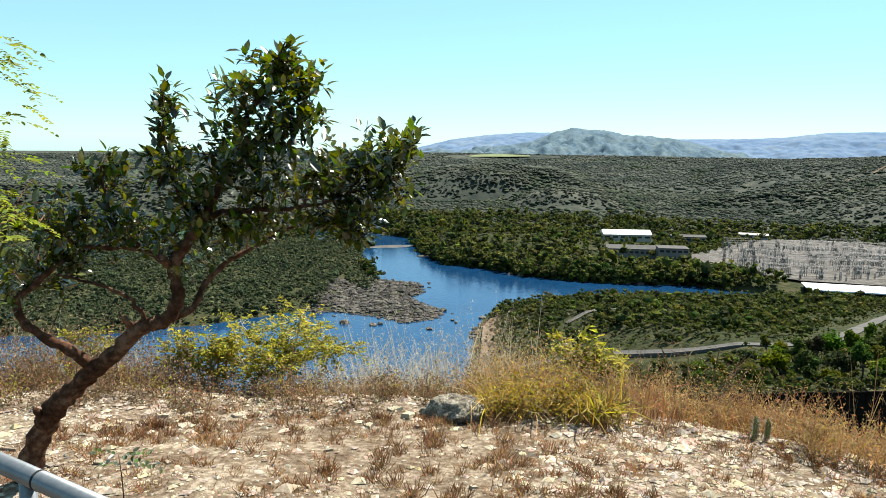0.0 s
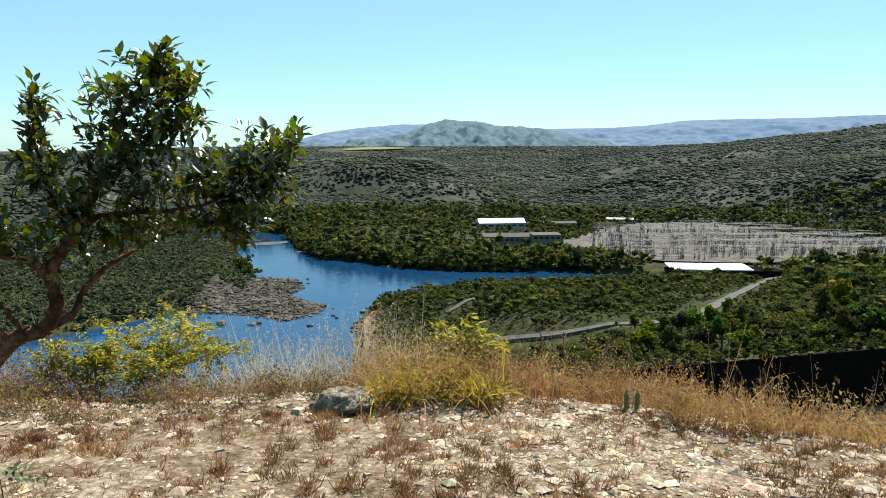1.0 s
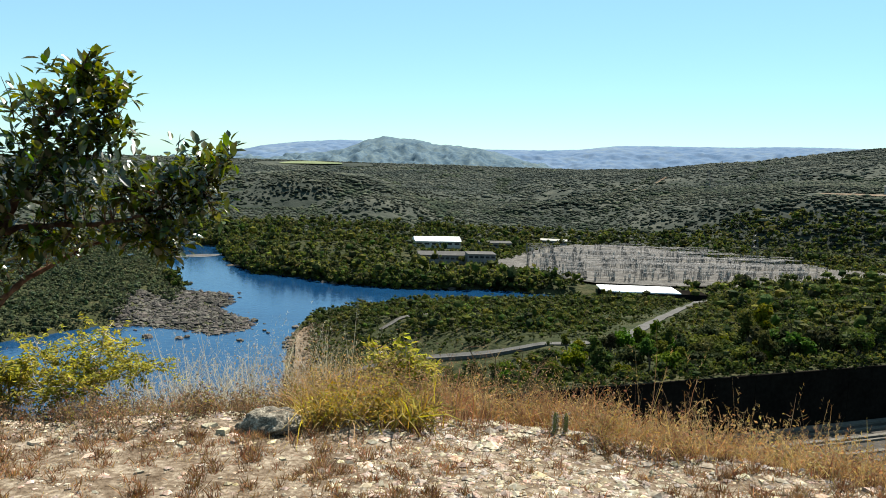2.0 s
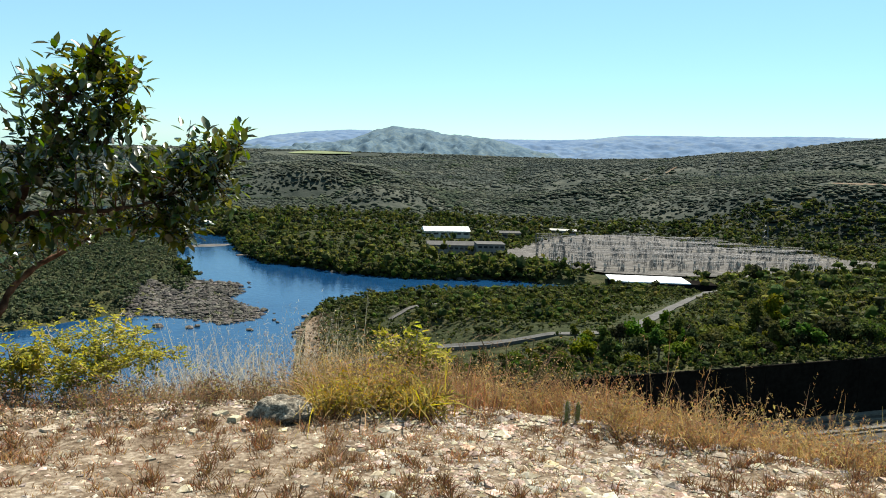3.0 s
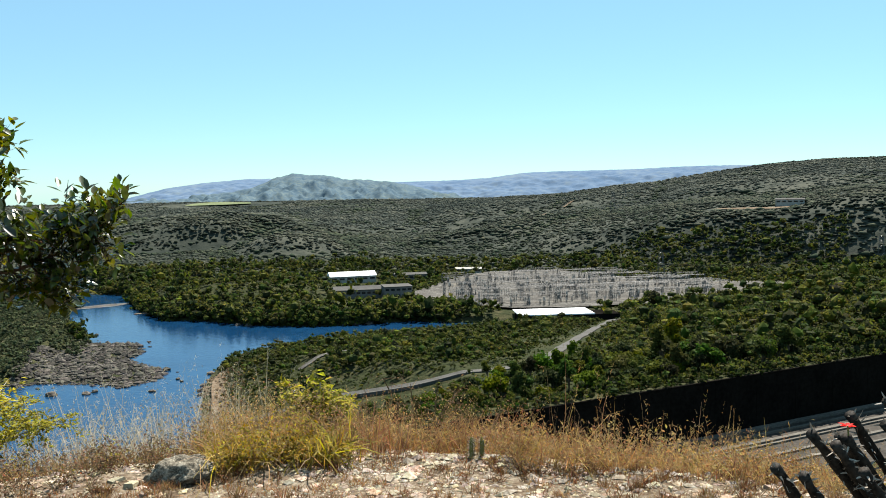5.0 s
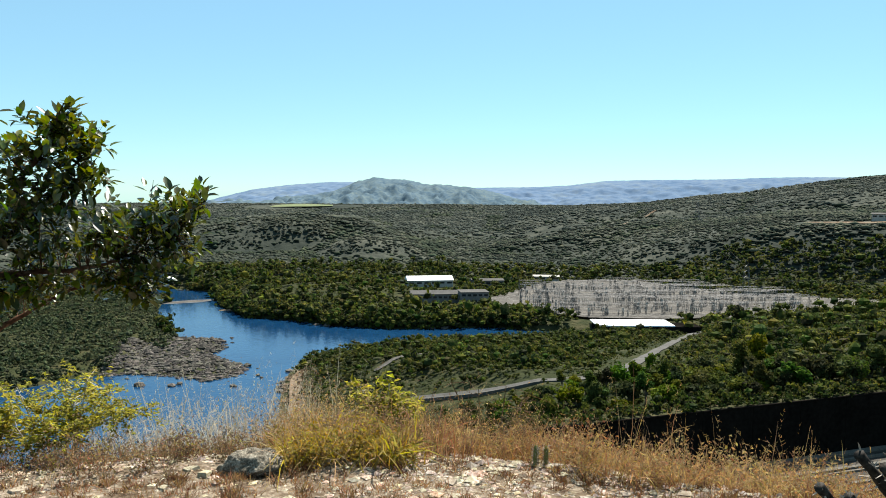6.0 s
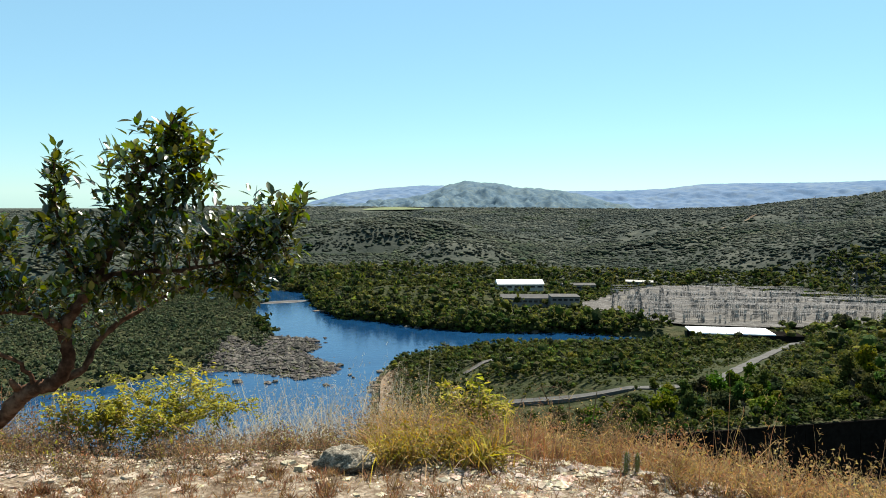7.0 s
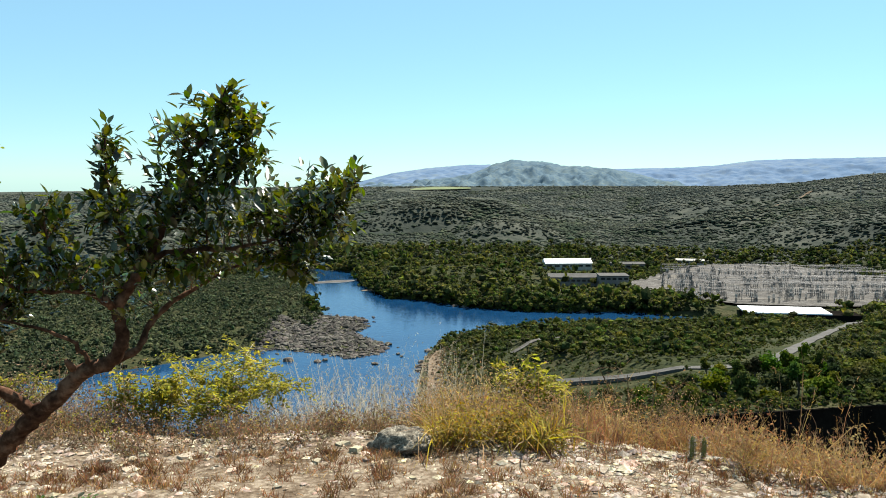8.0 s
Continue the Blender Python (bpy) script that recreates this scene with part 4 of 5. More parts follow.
# loose earth and dry scrub on the eroded bank
u = g.uniform(0, 1, 700)
x, y = 8.5 + 9 * u + g.normal(size=700) * 2.6, 215 + 138 * u
ok = shore(x, y) > .3
x, y = x[ok], y[ok]
size = np.clip(g.lognormal(-.6, .5, len(x)), .2, 1.5)
tagged(part("bank_rubble", lumps("bank_rubble", np.stack([x, y, lie(x, y) + size * .1], -1), size, SAND, g, .4, .35, OCT, False), None), "pale rubble and clods on the eroded bank", "rubble", kind="stuff")
u = g.uniform(0, 1, 420)
x, y = 14.5 + 9 * u + g.normal(size=420) * 3.2, 212 + 138 * u
ok = shore(x, y) > 4
canopy("bank_scrub", x[ok], y[ok], np.clip(g.lognormal(-.35, .4, int(ok.sum())), .3, 1.4), g, 16, CANOPY_DRY, "dry brown scrub on the eroded bank", .4, 1)
def river_rock(x, y, s, seed):
    q = np.random.default_rng(seed)
    me = lumps("river_rock", np.zeros((1, 3)), np.array([s]), RIVER_ROCK, q, .55, .22, (ico1_v, ico1_f), False)
    ob = tagged(part("river_rock", me, None), "dark brown rock standing in the river", "rock", "rocks in the river")
    ob.matrix_basis = pose(x, y, WATER + .2)
for k, (rx, ry, s) in enumerate([(-46, 348, 2.2), (-33, 345, 1.6), (-30, 347, 1.3), (-8, 339, 1.7), (2, 357, 1.1), (3.5, 352, .8), (11, 333, 1.9), (10.5, 326, 1.4), (12, 341, 1.6), (16, 362, 1.8), (104, 462, 3), (112, 461, 3.4), (120, 462, 2.6), (98, 463, 2.2), (44, 483, 2.4), (38, 486, 1.6)]):
    river_rock(rx, ry, s, 40 + k)

# ---- the hilltop: stones, grass and plants near the camera ----
def blades(root, tip, width, bend, g):
    """Grass blades: verts and quads, from root to tip, bowed sideways."""
    n = len(root)
    d = tip - root
    flat = np.cross(d, g.normal(size=(n, 3)))
    flat /= np.linalg.norm(flat, axis=1)[:, None] + 1e-9
    side = flat * width[:, None] * .5
    bow = np.cross(d, flat) * bend[:, None]
    pts = []
    for u, w in ((0, 1), (.4, .9), (.75, .6), (1, .12)):
        c = root + d * u + bow * (u * u) - np.array([0, 0, 1]) * (np.abs(bend) * np.linalg.norm(d, axis=1) * u ** 3 * .5)[:, None]
        pts += [c - side * w, c + side * w]
    v = np.stack(pts, 1).reshape(-1, 3)
    o = (np.arange(n) * 8)[:, None]
    q = np.concatenate([o + [0, 1, 3, 2], o + [2, 3, 5, 4], o + [4, 5, 7, 6]], 1).reshape(-1, 4)
    return v, q


def clump_grass(name, x, y, h, per, mat, g, label, width=.004, lean=.35, spread=.03, sink=.02, category="grass", bend=.35, plume=0.0, kind="stuff"):
    """Tufts of blades at the given places; plume adds seed heads of short hairs."""
    n = len(x)
    z = lie(x, y)
    base = np.repeat(np.stack([x, y, z - sink], -1), per, 0) + g.normal(size=(n * per, 3)) * [spread, spread, 0]
    hh = np.repeat(h, per) * g.uniform(.45, 1.1, n * per)
    out = g.normal(size=(n * per, 3)) * lean
    out[:, 2] = 1
    tip = base + out / np.linalg.norm(out, axis=1)[:, None] * hh[:, None]
    v, q = blades(base, tip, np.full(n * per, width) * g.uniform(.6, 1.4, n * per), g.normal(size=n * per) * bend, g)
    if plume:
        m = g.random(n * per) < plume
        t, b = tip[m], base[m]
        k = 13
        u = g.uniform(.62, 1.0, (len(t), k, 1))
        p = (b[:, None] + (t - b)[:, None] * u).reshape(-1, 3)
        e = p + g.normal(size=p.shape) * .013 + [0, 0, .014]
        v2, q2 = blades(p, e, np.full(len(p), min(width * .6, .003)), np.zeros(len(p)), g)
        v, q = np.concatenate([v, v2]), np.concatenate([q, q2 + len(v)])
    ob = part(name, np_mesh(name, v, q, mat, False), None)
    return tagged(ob, label, category, kind=kind)


def area(g, n, x0, x1, y0, y1):
    return g.uniform(x0, x1, n), g.uniform(y0, y1, n)


g = np.random.default_rng(23)
# loose stones: the larger ones singly, the small ones as one spread
def slab_mesh(seed):
    q = random.Random(seed)
    k = q.randint(5, 7)
    ang = sorted(q.uniform(0, 6.28) for _ in range(k))
    rad = [q.uniform(.65, 1.0) for _ in range(k)]
    t = q.uniform(.22, .42)
    bm = bmesh.new()
    lo = [bm.verts.new((math.cos(a) * r, math.sin(a) * r * .72, -t)) for a, r in zip(ang, rad)]
    hi = [bm.verts.new((math.cos(a) * r * .86, math.sin(a) * r * .62, t * q.uniform(.6, 1.1))) for a, r in zip(ang, rad)]
    bm.faces.new(hi), bm.faces.new(lo[::-1])
    for i in range(k):
        bm.faces.new((lo[i], lo[(i + 1) % k], hi[(i + 1) % k], hi[i]))
    bmesh.ops.triangulate(bm, faces=[f for f in bm.faces if len(f.verts) > 4])
    return simple_mesh(bm, "stone", STONE)


# pebbles
x, y = area(g, 54000, -3.6, 4.2, 2.2, 6.0)
patchy = fbm(x * .9 + 4, y * .9)
keep = (np.hypot(x, y) < 6.6) & (g.random(len(x)) < np.clip((patchy - .25) * 3.2, .12, 1))
x, y = x[keep], y[keep]
size = np.clip(g.lognormal(-4.75, .6, len(x)), .004, .045)
c = np.stack([x, y, lie(x, y) + size * .12], -1)
tagged(part("pebbles", lumps("pebbles", c, size, STONE_ISL, g, .36, .45, OCT, False), None), "pale angular chips of quartzite on dry earth", "stones", kind="stuff")

# boulder at the brow
bm = bmesh.new()
bmesh.ops.create_icosphere(bm, subdivisions=5, radius=1)
for v in bm.verts:
    p = v.co.copy()
    f = 1 + .26 * noise.noise(p * 1.3 + Vector((3, 1, 7))) + .17 * noise.noise(p * 3.1) + .13 * noise.ridged_multi_fractal(p * 3.5, 1, 2, 5, 1, 2) - .06 + .02 * noise.noise(p * 14)
    v.co = Vector((p.x * .175 * f, p.y * .14 * f, p.z * .088 * f))
rock = tagged(part("boulder", bm, BOULDER, smooth=True), "rough grey lichen-covered boulder at the brow", "rock")
rock.matrix_basis = pose(.085, 4.95, -.095, 0, -8, 0)

# close-cropped tufts of dry grass, in drifts
x, y = area(g, 900, -3.0, 3.6, 2.6, 5.0)
keep = (fbm(x * 1.6 + 2, y * 1.6) > np.where(x < -.4, .55, .43)) & (np.hypot(x, y) < 5.1)
x, y = x[keep], y[keep]
clump_grass("cropped_tufts", x, y, g.uniform(.05, .11, len(x)), 60, TUFT, g, "stubby brown grass tufts on stony ground", .0045, .55, .02)
# dry grass in bands along the brow
x, y = area(g, 1000, -3.2, 3.8, 2.4, 5.1)
keep = (fbm(x * 1.1 + 8, y * 1.1) > .43) | ((x > .3) & (g.random(1000) < .35))
x, y = x[keep], y[keep]
clump_grass("rusty_tufts", x, y, g.uniform(.045, .09, len(x)), 40, RUST_GRASS, g, "small rusty dry grass tufts among stones", .005, .6, .028)
x, y = area(g, 420, -3.2, 3.8, 2.4, 5.2)
clump_grass("thin_straw", x, y, g.uniform(.03, .09, len(x)), 12, STRAW, g, "thin straw-coloured dead grass on the stones", .003, .8, .05)
def leafy_brush(name, x, y, h, per, mat, g, label, leaf=.012, spread=.1, category="brush"):
    """Low brush: thin stems, dotted with small dry leaves."""
    n = len(x)
    z = lie(x, y)
    root = np.repeat(np.stack([x, y, z - .02], -1), 5, 0) + g.normal(size=(n * 5, 3)) * [spread * .4, spread * .4, 0]
    out = g.normal(size=(n * 5, 3)) * .5
    out[:, 2] = 1
    tip = root + out / np.linalg.norm(out, axis=1)[:, None] * (np.repeat(h, 5) * g.uniform(.6, 1.15, n * 5))[:, None]
    v, q = blades(root, tip, np.full(n * 5, .004), g.normal(size=n * 5) * .3, g)
    k = g.integers(0, n * 5, n * per)
    c = root[k] + (tip - root)[k] * g.uniform(.15, 1.05, (n * per, 1)) + g.normal(size=(n * per, 3)) * spread * .28
    nr = g.normal(size=(n * per, 3)) + [0, 0, .6]
    nr /= np.linalg.norm(nr, axis=1)[:, None]
    v2, q2 = cards(c, nr, leaf * g.uniform(.5, 1.5, n * per), g, 1.7)
    ob = part(name, np_mesh(name, np.concatenate([v, v2]), np.concatenate([q, q2 + len(v)]), mat), None)
    return tagged(ob, label, category, kind="stuff")


# grey-brown brush along the brow
x, y = area(g, 420, -4.4, 1.1, 4.95, 6.7)
keep = np.hypot(x, y) > 5.2 + .22 * np.sin(x * 2.1) + .12 * np.sin(x * 5.3)
x, y = x[keep], y[keep]
leafy_brush("brown_brush", x, y, g.uniform(.09, .26, len(x)) * (.6 + .9 * fbm(x * 1.5, y * 1.5)), 95, CANOPY_DRY, g, "brown dry brush along the edge of the slope")
leafy_brush("rusty_brush", x[::3], y[::3], g.uniform(.08, .24, len(x[::3])), 60, RUST_GRASS, g, "reddish dry brush along the edge of the slope", .010)
leafy_brush("green_brush", x[::9], y[::9] + .1, g.uniform(.12, .26, len(x[::9])), 50, LEAF_YELLOW, g, "yellowing shrubs among the dry brush", .012)
x, y = area(g, 120, -4.2, 1.2, 5.1, 7.0)
keep = np.hypot(x, y) > 5.3
x, y = x[keep], y[keep]
clump_grass("straw_brush", x, y, g.uniform(.10, .30, len(x)), 14, STRAW, g, "dry straw grass along the edge of the slope", .004, .45, .06)
x, y = area(g, 150, -4.8, -1.9, 5.7, 7.2)
leafy_brush("tall_brush", x, y, g.uniform(.4, .75, len(x)), 120, CANOPY_DRY, g, "tall brown dry brush on the shoulder of the slope", .012, .16)
leafy_brush("tall_rusty_brush", x[::2], y[::2], g.uniform(.3, .65, len(x[::2])), 60, RUST_GRASS, g, "tall reddish dry brush on the shoulder of the slope", .011, .16)
x, y = g.normal(.9, .13, 26), g.normal(5.0, .1, 26)
leafy_brush("golden_leaves", x, y, g.uniform(.12, .30, 26), 80, GOLD_GRASS, g, "golden dry leaves among the grass clump", .016, .12)
x, y = g.normal(.42, .10, 22), g.normal(5.05, .08, 22)
leafy_brush("golden_leaves", x, y, g.uniform(.12, .32, 22), 80, GOLD_GRASS, g, "golden dry leaves beside the boulder", .014, .10)
x, y = area(g, 150, .3, 3.0, 4.95, 6.2)
keep = np.hypot(x, y) > 4.95
x, y = x[keep], y[keep]
leafy_brush("straw_shrubs", x, y, g.uniform(.10, .30, len(x)), 95, STRAW, g, "straw-coloured dry shrubs at the brow", .012)
leafy_brush("brown_shrubs", x[::2] + .1, y[::2] + .25, g.uniform(.15, .38, len(x[::2])), 80, CANOPY_DRY, g, "grey-brown dry shrubs below the brow", .011)
x, y = area(g, 150, .15, 2.7, 5.25, 6.5)
leafy_brush("tall_straw_shrubs", x, y, g.uniform(.28, .55, len(x)), 110, STRAW, g, "tall straw-coloured dry shrubs below the brow", .010, .14)
leafy_brush("tall_grey_shrubs", x[::2] + .06, y[::2] + .2, g.uniform(.3, .62, len(x[::2])), 100, CANOPY_DRY, g, "tall grey-brown dry shrubs below the brow", .010, .15)
clump_grass("dry_stalk_grass", x, y + .1, g.uniform(.3, .6, len(x)), 12, STRAW, g, "dry straw stalks below the brow", .0035, .4, .1, plume=.3, bend=.5)
# pale plumed grass against the water
x, y = area(g, 150, -1.2, .6, 6.2, 8.3)
clump_grass("pale_plume_grass", x, y, g.uniform(.55, .98, len(x)), 9, PALE_GRASS, g, "tall pale feathery grass above the river", .0048, .26, .10, plume=1.0, bend=.2)
x, y = area(g, 36, -4.2, -1.6, 5.9, 7.6)
clump_grass("pale_plume_grass", x, y, g.uniform(.4, .75, len(x)), 9, PALE_GRASS, g, "tall pale feathery grass above the river", .004, .2, .09, plume=.7, bend=.2)
# rusty and golden grass to the right of the bushes
x, y = area(g, 120, 1.2, 2.9, 4.8, 6.4)
clump_grass("rusty_grass", x, y, g.uniform(.12, .42, len(x)), 18, RUST_GRASS, g, "tall rusty dry grass at the brow", .004, .32, .07, plume=.25)
x, y = area(g, 720, 1.9, 6.2, 3.4, 6.6)
keep = (np.hypot(x, y) > 4.7 + .1 * np.sin(x * 3)) & (np.hypot(x, y) < 6.4)
x, y = x[keep], y[keep]
clump_grass("golden_grass", x, y, g.uniform(.14, .40, len(x)), 14, STRAW, g, "thick golden dry grass with small dead leaves", .0045, .5, .09, plume=.35, bend=.5)
leafy_brush("rusty_shrubs", x[::2] + .07, y[::2], g.uniform(.12, .38, len(x[::2])), 95, RUST_GRASS, g, "rust-coloured dry shrubs with dead leaves", .012)
leafy_brush("golden_shrubs", x, y, g.uniform(.12, .36, len(x)), 75, STRAW, g, "golden dry shrubs with small dead leaves", .012)
clump_grass("rusty_stalks", x[::2], y[::2], g.uniform(.12, .40, len(x[::2])), 10, RUST_GRASS, g, "rusty stalks among the golden grass", .004, .3, .09, plume=.4)
x, y = area(g, 60, 2.4, 5.5, 4.4, 6.6)
clump_grass("tall_stalks", x, y, g.uniform(.6, .95, len(x)), 2, STRAW, g, "single tall dry stalks with seed heads", .005, .18, .05, plume=1.0, bend=.25)
x, y = area(g, 60, 1.2, 3.4, 5.6, 7.6)
clump_grass("grey_brush", x, y, g.uniform(.4, .85, len(x)), 9, CANOPY_DRY, g, "bare grey-brown twigs below the brow", .005, .35, .12, plume=.5, category="brush", bend=.5)


def grass_clump(x, y, h, n, mat, label, seed, spread, width):
    q = np.random.default_rng(seed)
    clump_grass("grass_clump", np.array([x]), np.array([y]), np.array([h]), n, mat, q, label, width, .42, spread, category="grass", bend=.8, kind="thing")


grass_clump(.95, 4.9, .30, 150, GOLD_GRASS, "thick golden-green clump of broad grass", 31, .10, .011)
grass_clump(.80, 5.0, .28, 80, STRAW, "clump of straw-coloured broad grass", 32, .12, .009)
grass_clump(.36, 5.0, .30, 90, GOLD_GRASS, "golden clump of grass beside the boulder", 33, .07, .009)
grass_clump(.50, 5.15, .34, 180, STRAW, "dry straw clump behind the boulder", 34, .13, .007)
grass_clump(1.25, 5.1, .34, 150, RUST_GRASS, "rust-coloured clump of dry grass", 35, .14, .007)


def branch_bush(name, label, x, y, z, wide, tall, n, mat, seed, leaf, layers, leaf_label, wood=None):
    """A bush: forked pale branches, and fine leaflets set along their outer twigs."""
    q = np.random.default_rng(seed)
    b = thing(name, label, "bush", pose(x, y, z))
    tips = []
    for k in range(9):
        a = q.uniform(0, 6.28)
        rr = wide * q.uniform(.3, 1)
        end = np.array([math.cos(a) * rr, math.sin(a) * rr * .7, tall * q.uniform(.55, .95)])
        mid = end * [.35, .35, .5] + q.normal(size=3) * .05
        v, f4, f3 = tube([(0, 0, -.15), tuple(mid), tuple(end)], [.014, .009, .003], 5)
        part("branch", bm_from(v, f4, f3), wood or WHITE_TWIG, b)
        tips.append((mid, end))
    pv, pq = [], []
    tw_v, tw_q = [], []
    cnt = 0
    tc = 0
    for k in range(n):
        mid, end = tips[q.integers(len(tips))]
        s = mid + (end - mid) * q.uniform(.2, 1)
        d = q.normal(size=3) * [1, 1, .3] + [0, 0, .12]
        d /= np.linalg.norm(d)
        ln = wide * q.uniform(.25, .5)
        e = s + d * ln
        tv, tq_ = blades(s[None], e[None], np.array([.004]), np.array([.1]), q)
        tw_v.append(tv), tw_q.append(tq_ + tc)
        tc += len(tv)
        m = layers
        u = np.linspace(.25, 1.05, m)[:, None]
        c = s + (e - s) * u + q.normal(size=(m, 3)) * leaf * .7
        nr = np.tile([0, 0, 1.0], (m, 1)) + q.normal(size=(m, 3)) * .45
        nr /= np.linalg.norm(nr, axis=1)[:, None]
        v, f = cards(c, nr, leaf * q.uniform(.7, 1.4, m), q, 1.9)
        pv.append(v), pq.append(f + cnt)
        cnt += len(v)
    part("branchwork", np_mesh("branchwork", np.concatenate(tw_v), np.concatenate(tw_q), wood or WHITE_TWIG), None, b)
    part("leaves", np_mesh("leaves", np.concatenate(pv), np.concatenate(pq), mat), None, b, leaf_label)
    return b


branch_bush("yellow_bush", "sparse yellow-green bush with pale bare branches", -1.30, 6.25, float(lie(-1.30, 6.25)), .60, .80, 210, LEAF_YELLOW, 61, .021, 22, "yellow-green feathery leaves")
branch_bush("yellow_bush", "low yellow-green bush on the slope edge", -1.75, 6.1, float(lie(-1.75, 6.1)), .34, .55, 90, LEAF_YELLOW, 62, .026, 14, "yellow-green feathery leaves")
branch_bush("round_bush", "dense yellow-green bush below the brow", 1.17, 6.1, float(lie(1.17, 6.1)), .34, .66, 150, LEAF_YELLOW, 63, .034, 14, "bright yellow-green leaves")
branch_bush("round_bush", "bright green shrub on the slope", 5.95, 5.6, float(lie(5.95, 5.6)), .16, .5, 60, LEAF_FEATHER, 64, .03, 12, "bright green leaves")
branch_bush("yellow_bush", "yellow-green sapling beside the dry brush", -3.0, 6.6, float(lie(-3.0, 6.6)), .3, .6, 60, LEAF_YELLOW, 65, .03, 12, "yellow-green leaves")
branch_bush("dry_bush", "bare grey twiggy bush below the brow", 2.0, 6.3, float(lie(2.0, 6.3)), .5, .95, 60, CANOPY_DRY, 66, .012, 4, "few withered leaves", CANOPY_DRY)

# ---- the small tree ----
tree = thing("lookout_tree", "small leaning tree with reddish bark and glossy leaves", "tree", pose(-2.03, 3.79, 0))
T0 = np.array([2.03, -3.79, 0])
limbs = [
    ("trunk", [(-2.00, 3.80, -.25), (-1.97, 3.79, -.05), (-1.90, 3.77, .14), (-1.83, 3.75, .26), (-1.749, 3.72, .364), (-1.661, 3.7, .441), (-1.56, 3.66, .524), (-1.444, 3.63, .618), (-1.33, 3.6, .737)], (.062, .034)),
    ("main_limb", [(-1.36, 3.605, .71), (-1.30, 3.6, .752), (-1.241, 3.6, .759), (-1.163, 3.58, .809), (-1.135, 3.57, .915), (-1.163, 3.57, 1.018), (-1.119, 3.58, 1.094), (-1.069, 3.6, 1.168), (-1.022, 3.6, 1.245)], (.036, .022)),
    ("limb", [(-1.248, 3.62, .75), (-1.1, 3.68, .812), (-1.087, 3.75, .906), (-.998, 3.8, 1.005), (-.889, 3.85, 1.065), (-.74, 3.87, 1.15), (-.6, 3.85, 1.2)], (.019, .006)),
    ("limb", [(-1.57, 3.66, .52), (-1.604, 3.62, .598), (-1.681, 3.55, .678), (-1.798, 3.5, .774), (-1.818, 3.5, .875), (-1.695, 3.5, .973), (-1.6, 3.5, 1.05)], (.030, .009)),
    ("limb", [(-1.022, 3.6, 1.24), (-.96, 3.6, 1.36), (-.88, 3.58, 1.58), (-.72, 3.55, 1.82), (-.65, 3.52, 1.97)], (.020, .003)),
    ("limb", [(-.95, 3.6, 1.38), (-.78, 3.65, 1.58), (-.6, 3.68, 1.76)], (.012, .003)),
    ("limb", [(-1.022, 3.6, 1.24), (-.85, 3.6, 1.27), (-.66, 3.6, 1.27), (-.48, 3.62, 1.31), (-.27, 3.63, 1.40), (-.12, 3.63, 1.55)], (.014, .003)),
    ("limb", [(-1.069, 3.6, 1.165), (-1.13, 3.58, 1.33), (-1.18, 3.56, 1.55), (-1.175, 3.55, 1.79)], (.012, .003)),
    ("limb", [(-1.163, 3.57, 1.02), (-1.28, 3.55, 1.10), (-1.40, 3.5, 1.24), (-1.41, 3.48, 1.45)], (.013, .003)),
    ("limb", [(-1.28, 3.55, 1.10), (-1.5, 3.5, 1.10), (-1.68, 3.45, 1.20), (-1.85, 3.45, 1.30)], (.012, .003)),
    ("limb", [(-1.29, 3.6, .755), (-1.33, 3.56, .87), (-1.45, 3.5, .95), (-1.62, 3.45, 1.0)], (.012, .004)),
]
samples = []
for nm, pts, (r0, r1) in limbs:
    P = np.array(pts)
    # finer, slightly wandering line
    u = np.linspace(0, len(P) - 1, (len(P) - 1) * 5 + 1)
    fine = np.stack([np.interp(u, range(len(P)), P[:, k]) for k in range(3)], -1)
    for _ in range(3):
        fine[1:-1] = (fine[:-2] + 2 * fine[1:-1] + fine[2:]) / 4
    fine[1:-1] += g.normal(size=fine[1:-1].shape) * .003
    rad = np.linspace(r0, r1, len(fine)) * (1 + .10 * np.sin(np.arange(len(fine)) * 1.9) + g.normal(size=len(fine)) * .05)
    v, f4, f3 = tube(fine + T0, rad, 9)
    part(nm, bm_from(v, f4, f3), BARK, tree, "" if nm != "trunk" else "gnarled reddish-brown trunk", smooth=True)
    samples.append(fine[2:] if nm != "trunk" else fine[-1:])
samples = np.concatenate(samples)
for (kx, ky, kz, kr) in ((-1.175, 3.55, 1.03, .019), (-1.36, 3.575, .755, .018), (-1.845, 3.72, .28, .022)):
    # stubs of sawn-off branches
    v, f4, f3 = tube(np.array([(kx, ky, kz), (kx - .01, ky - .03, kz + .035), (kx - .012, ky - .04, kz + .048)]) + T0, [kr, kr * .75, kr * .45], 8)
    part("stub", bm_from(v, f4, f3), BARK, tree, smooth=True)

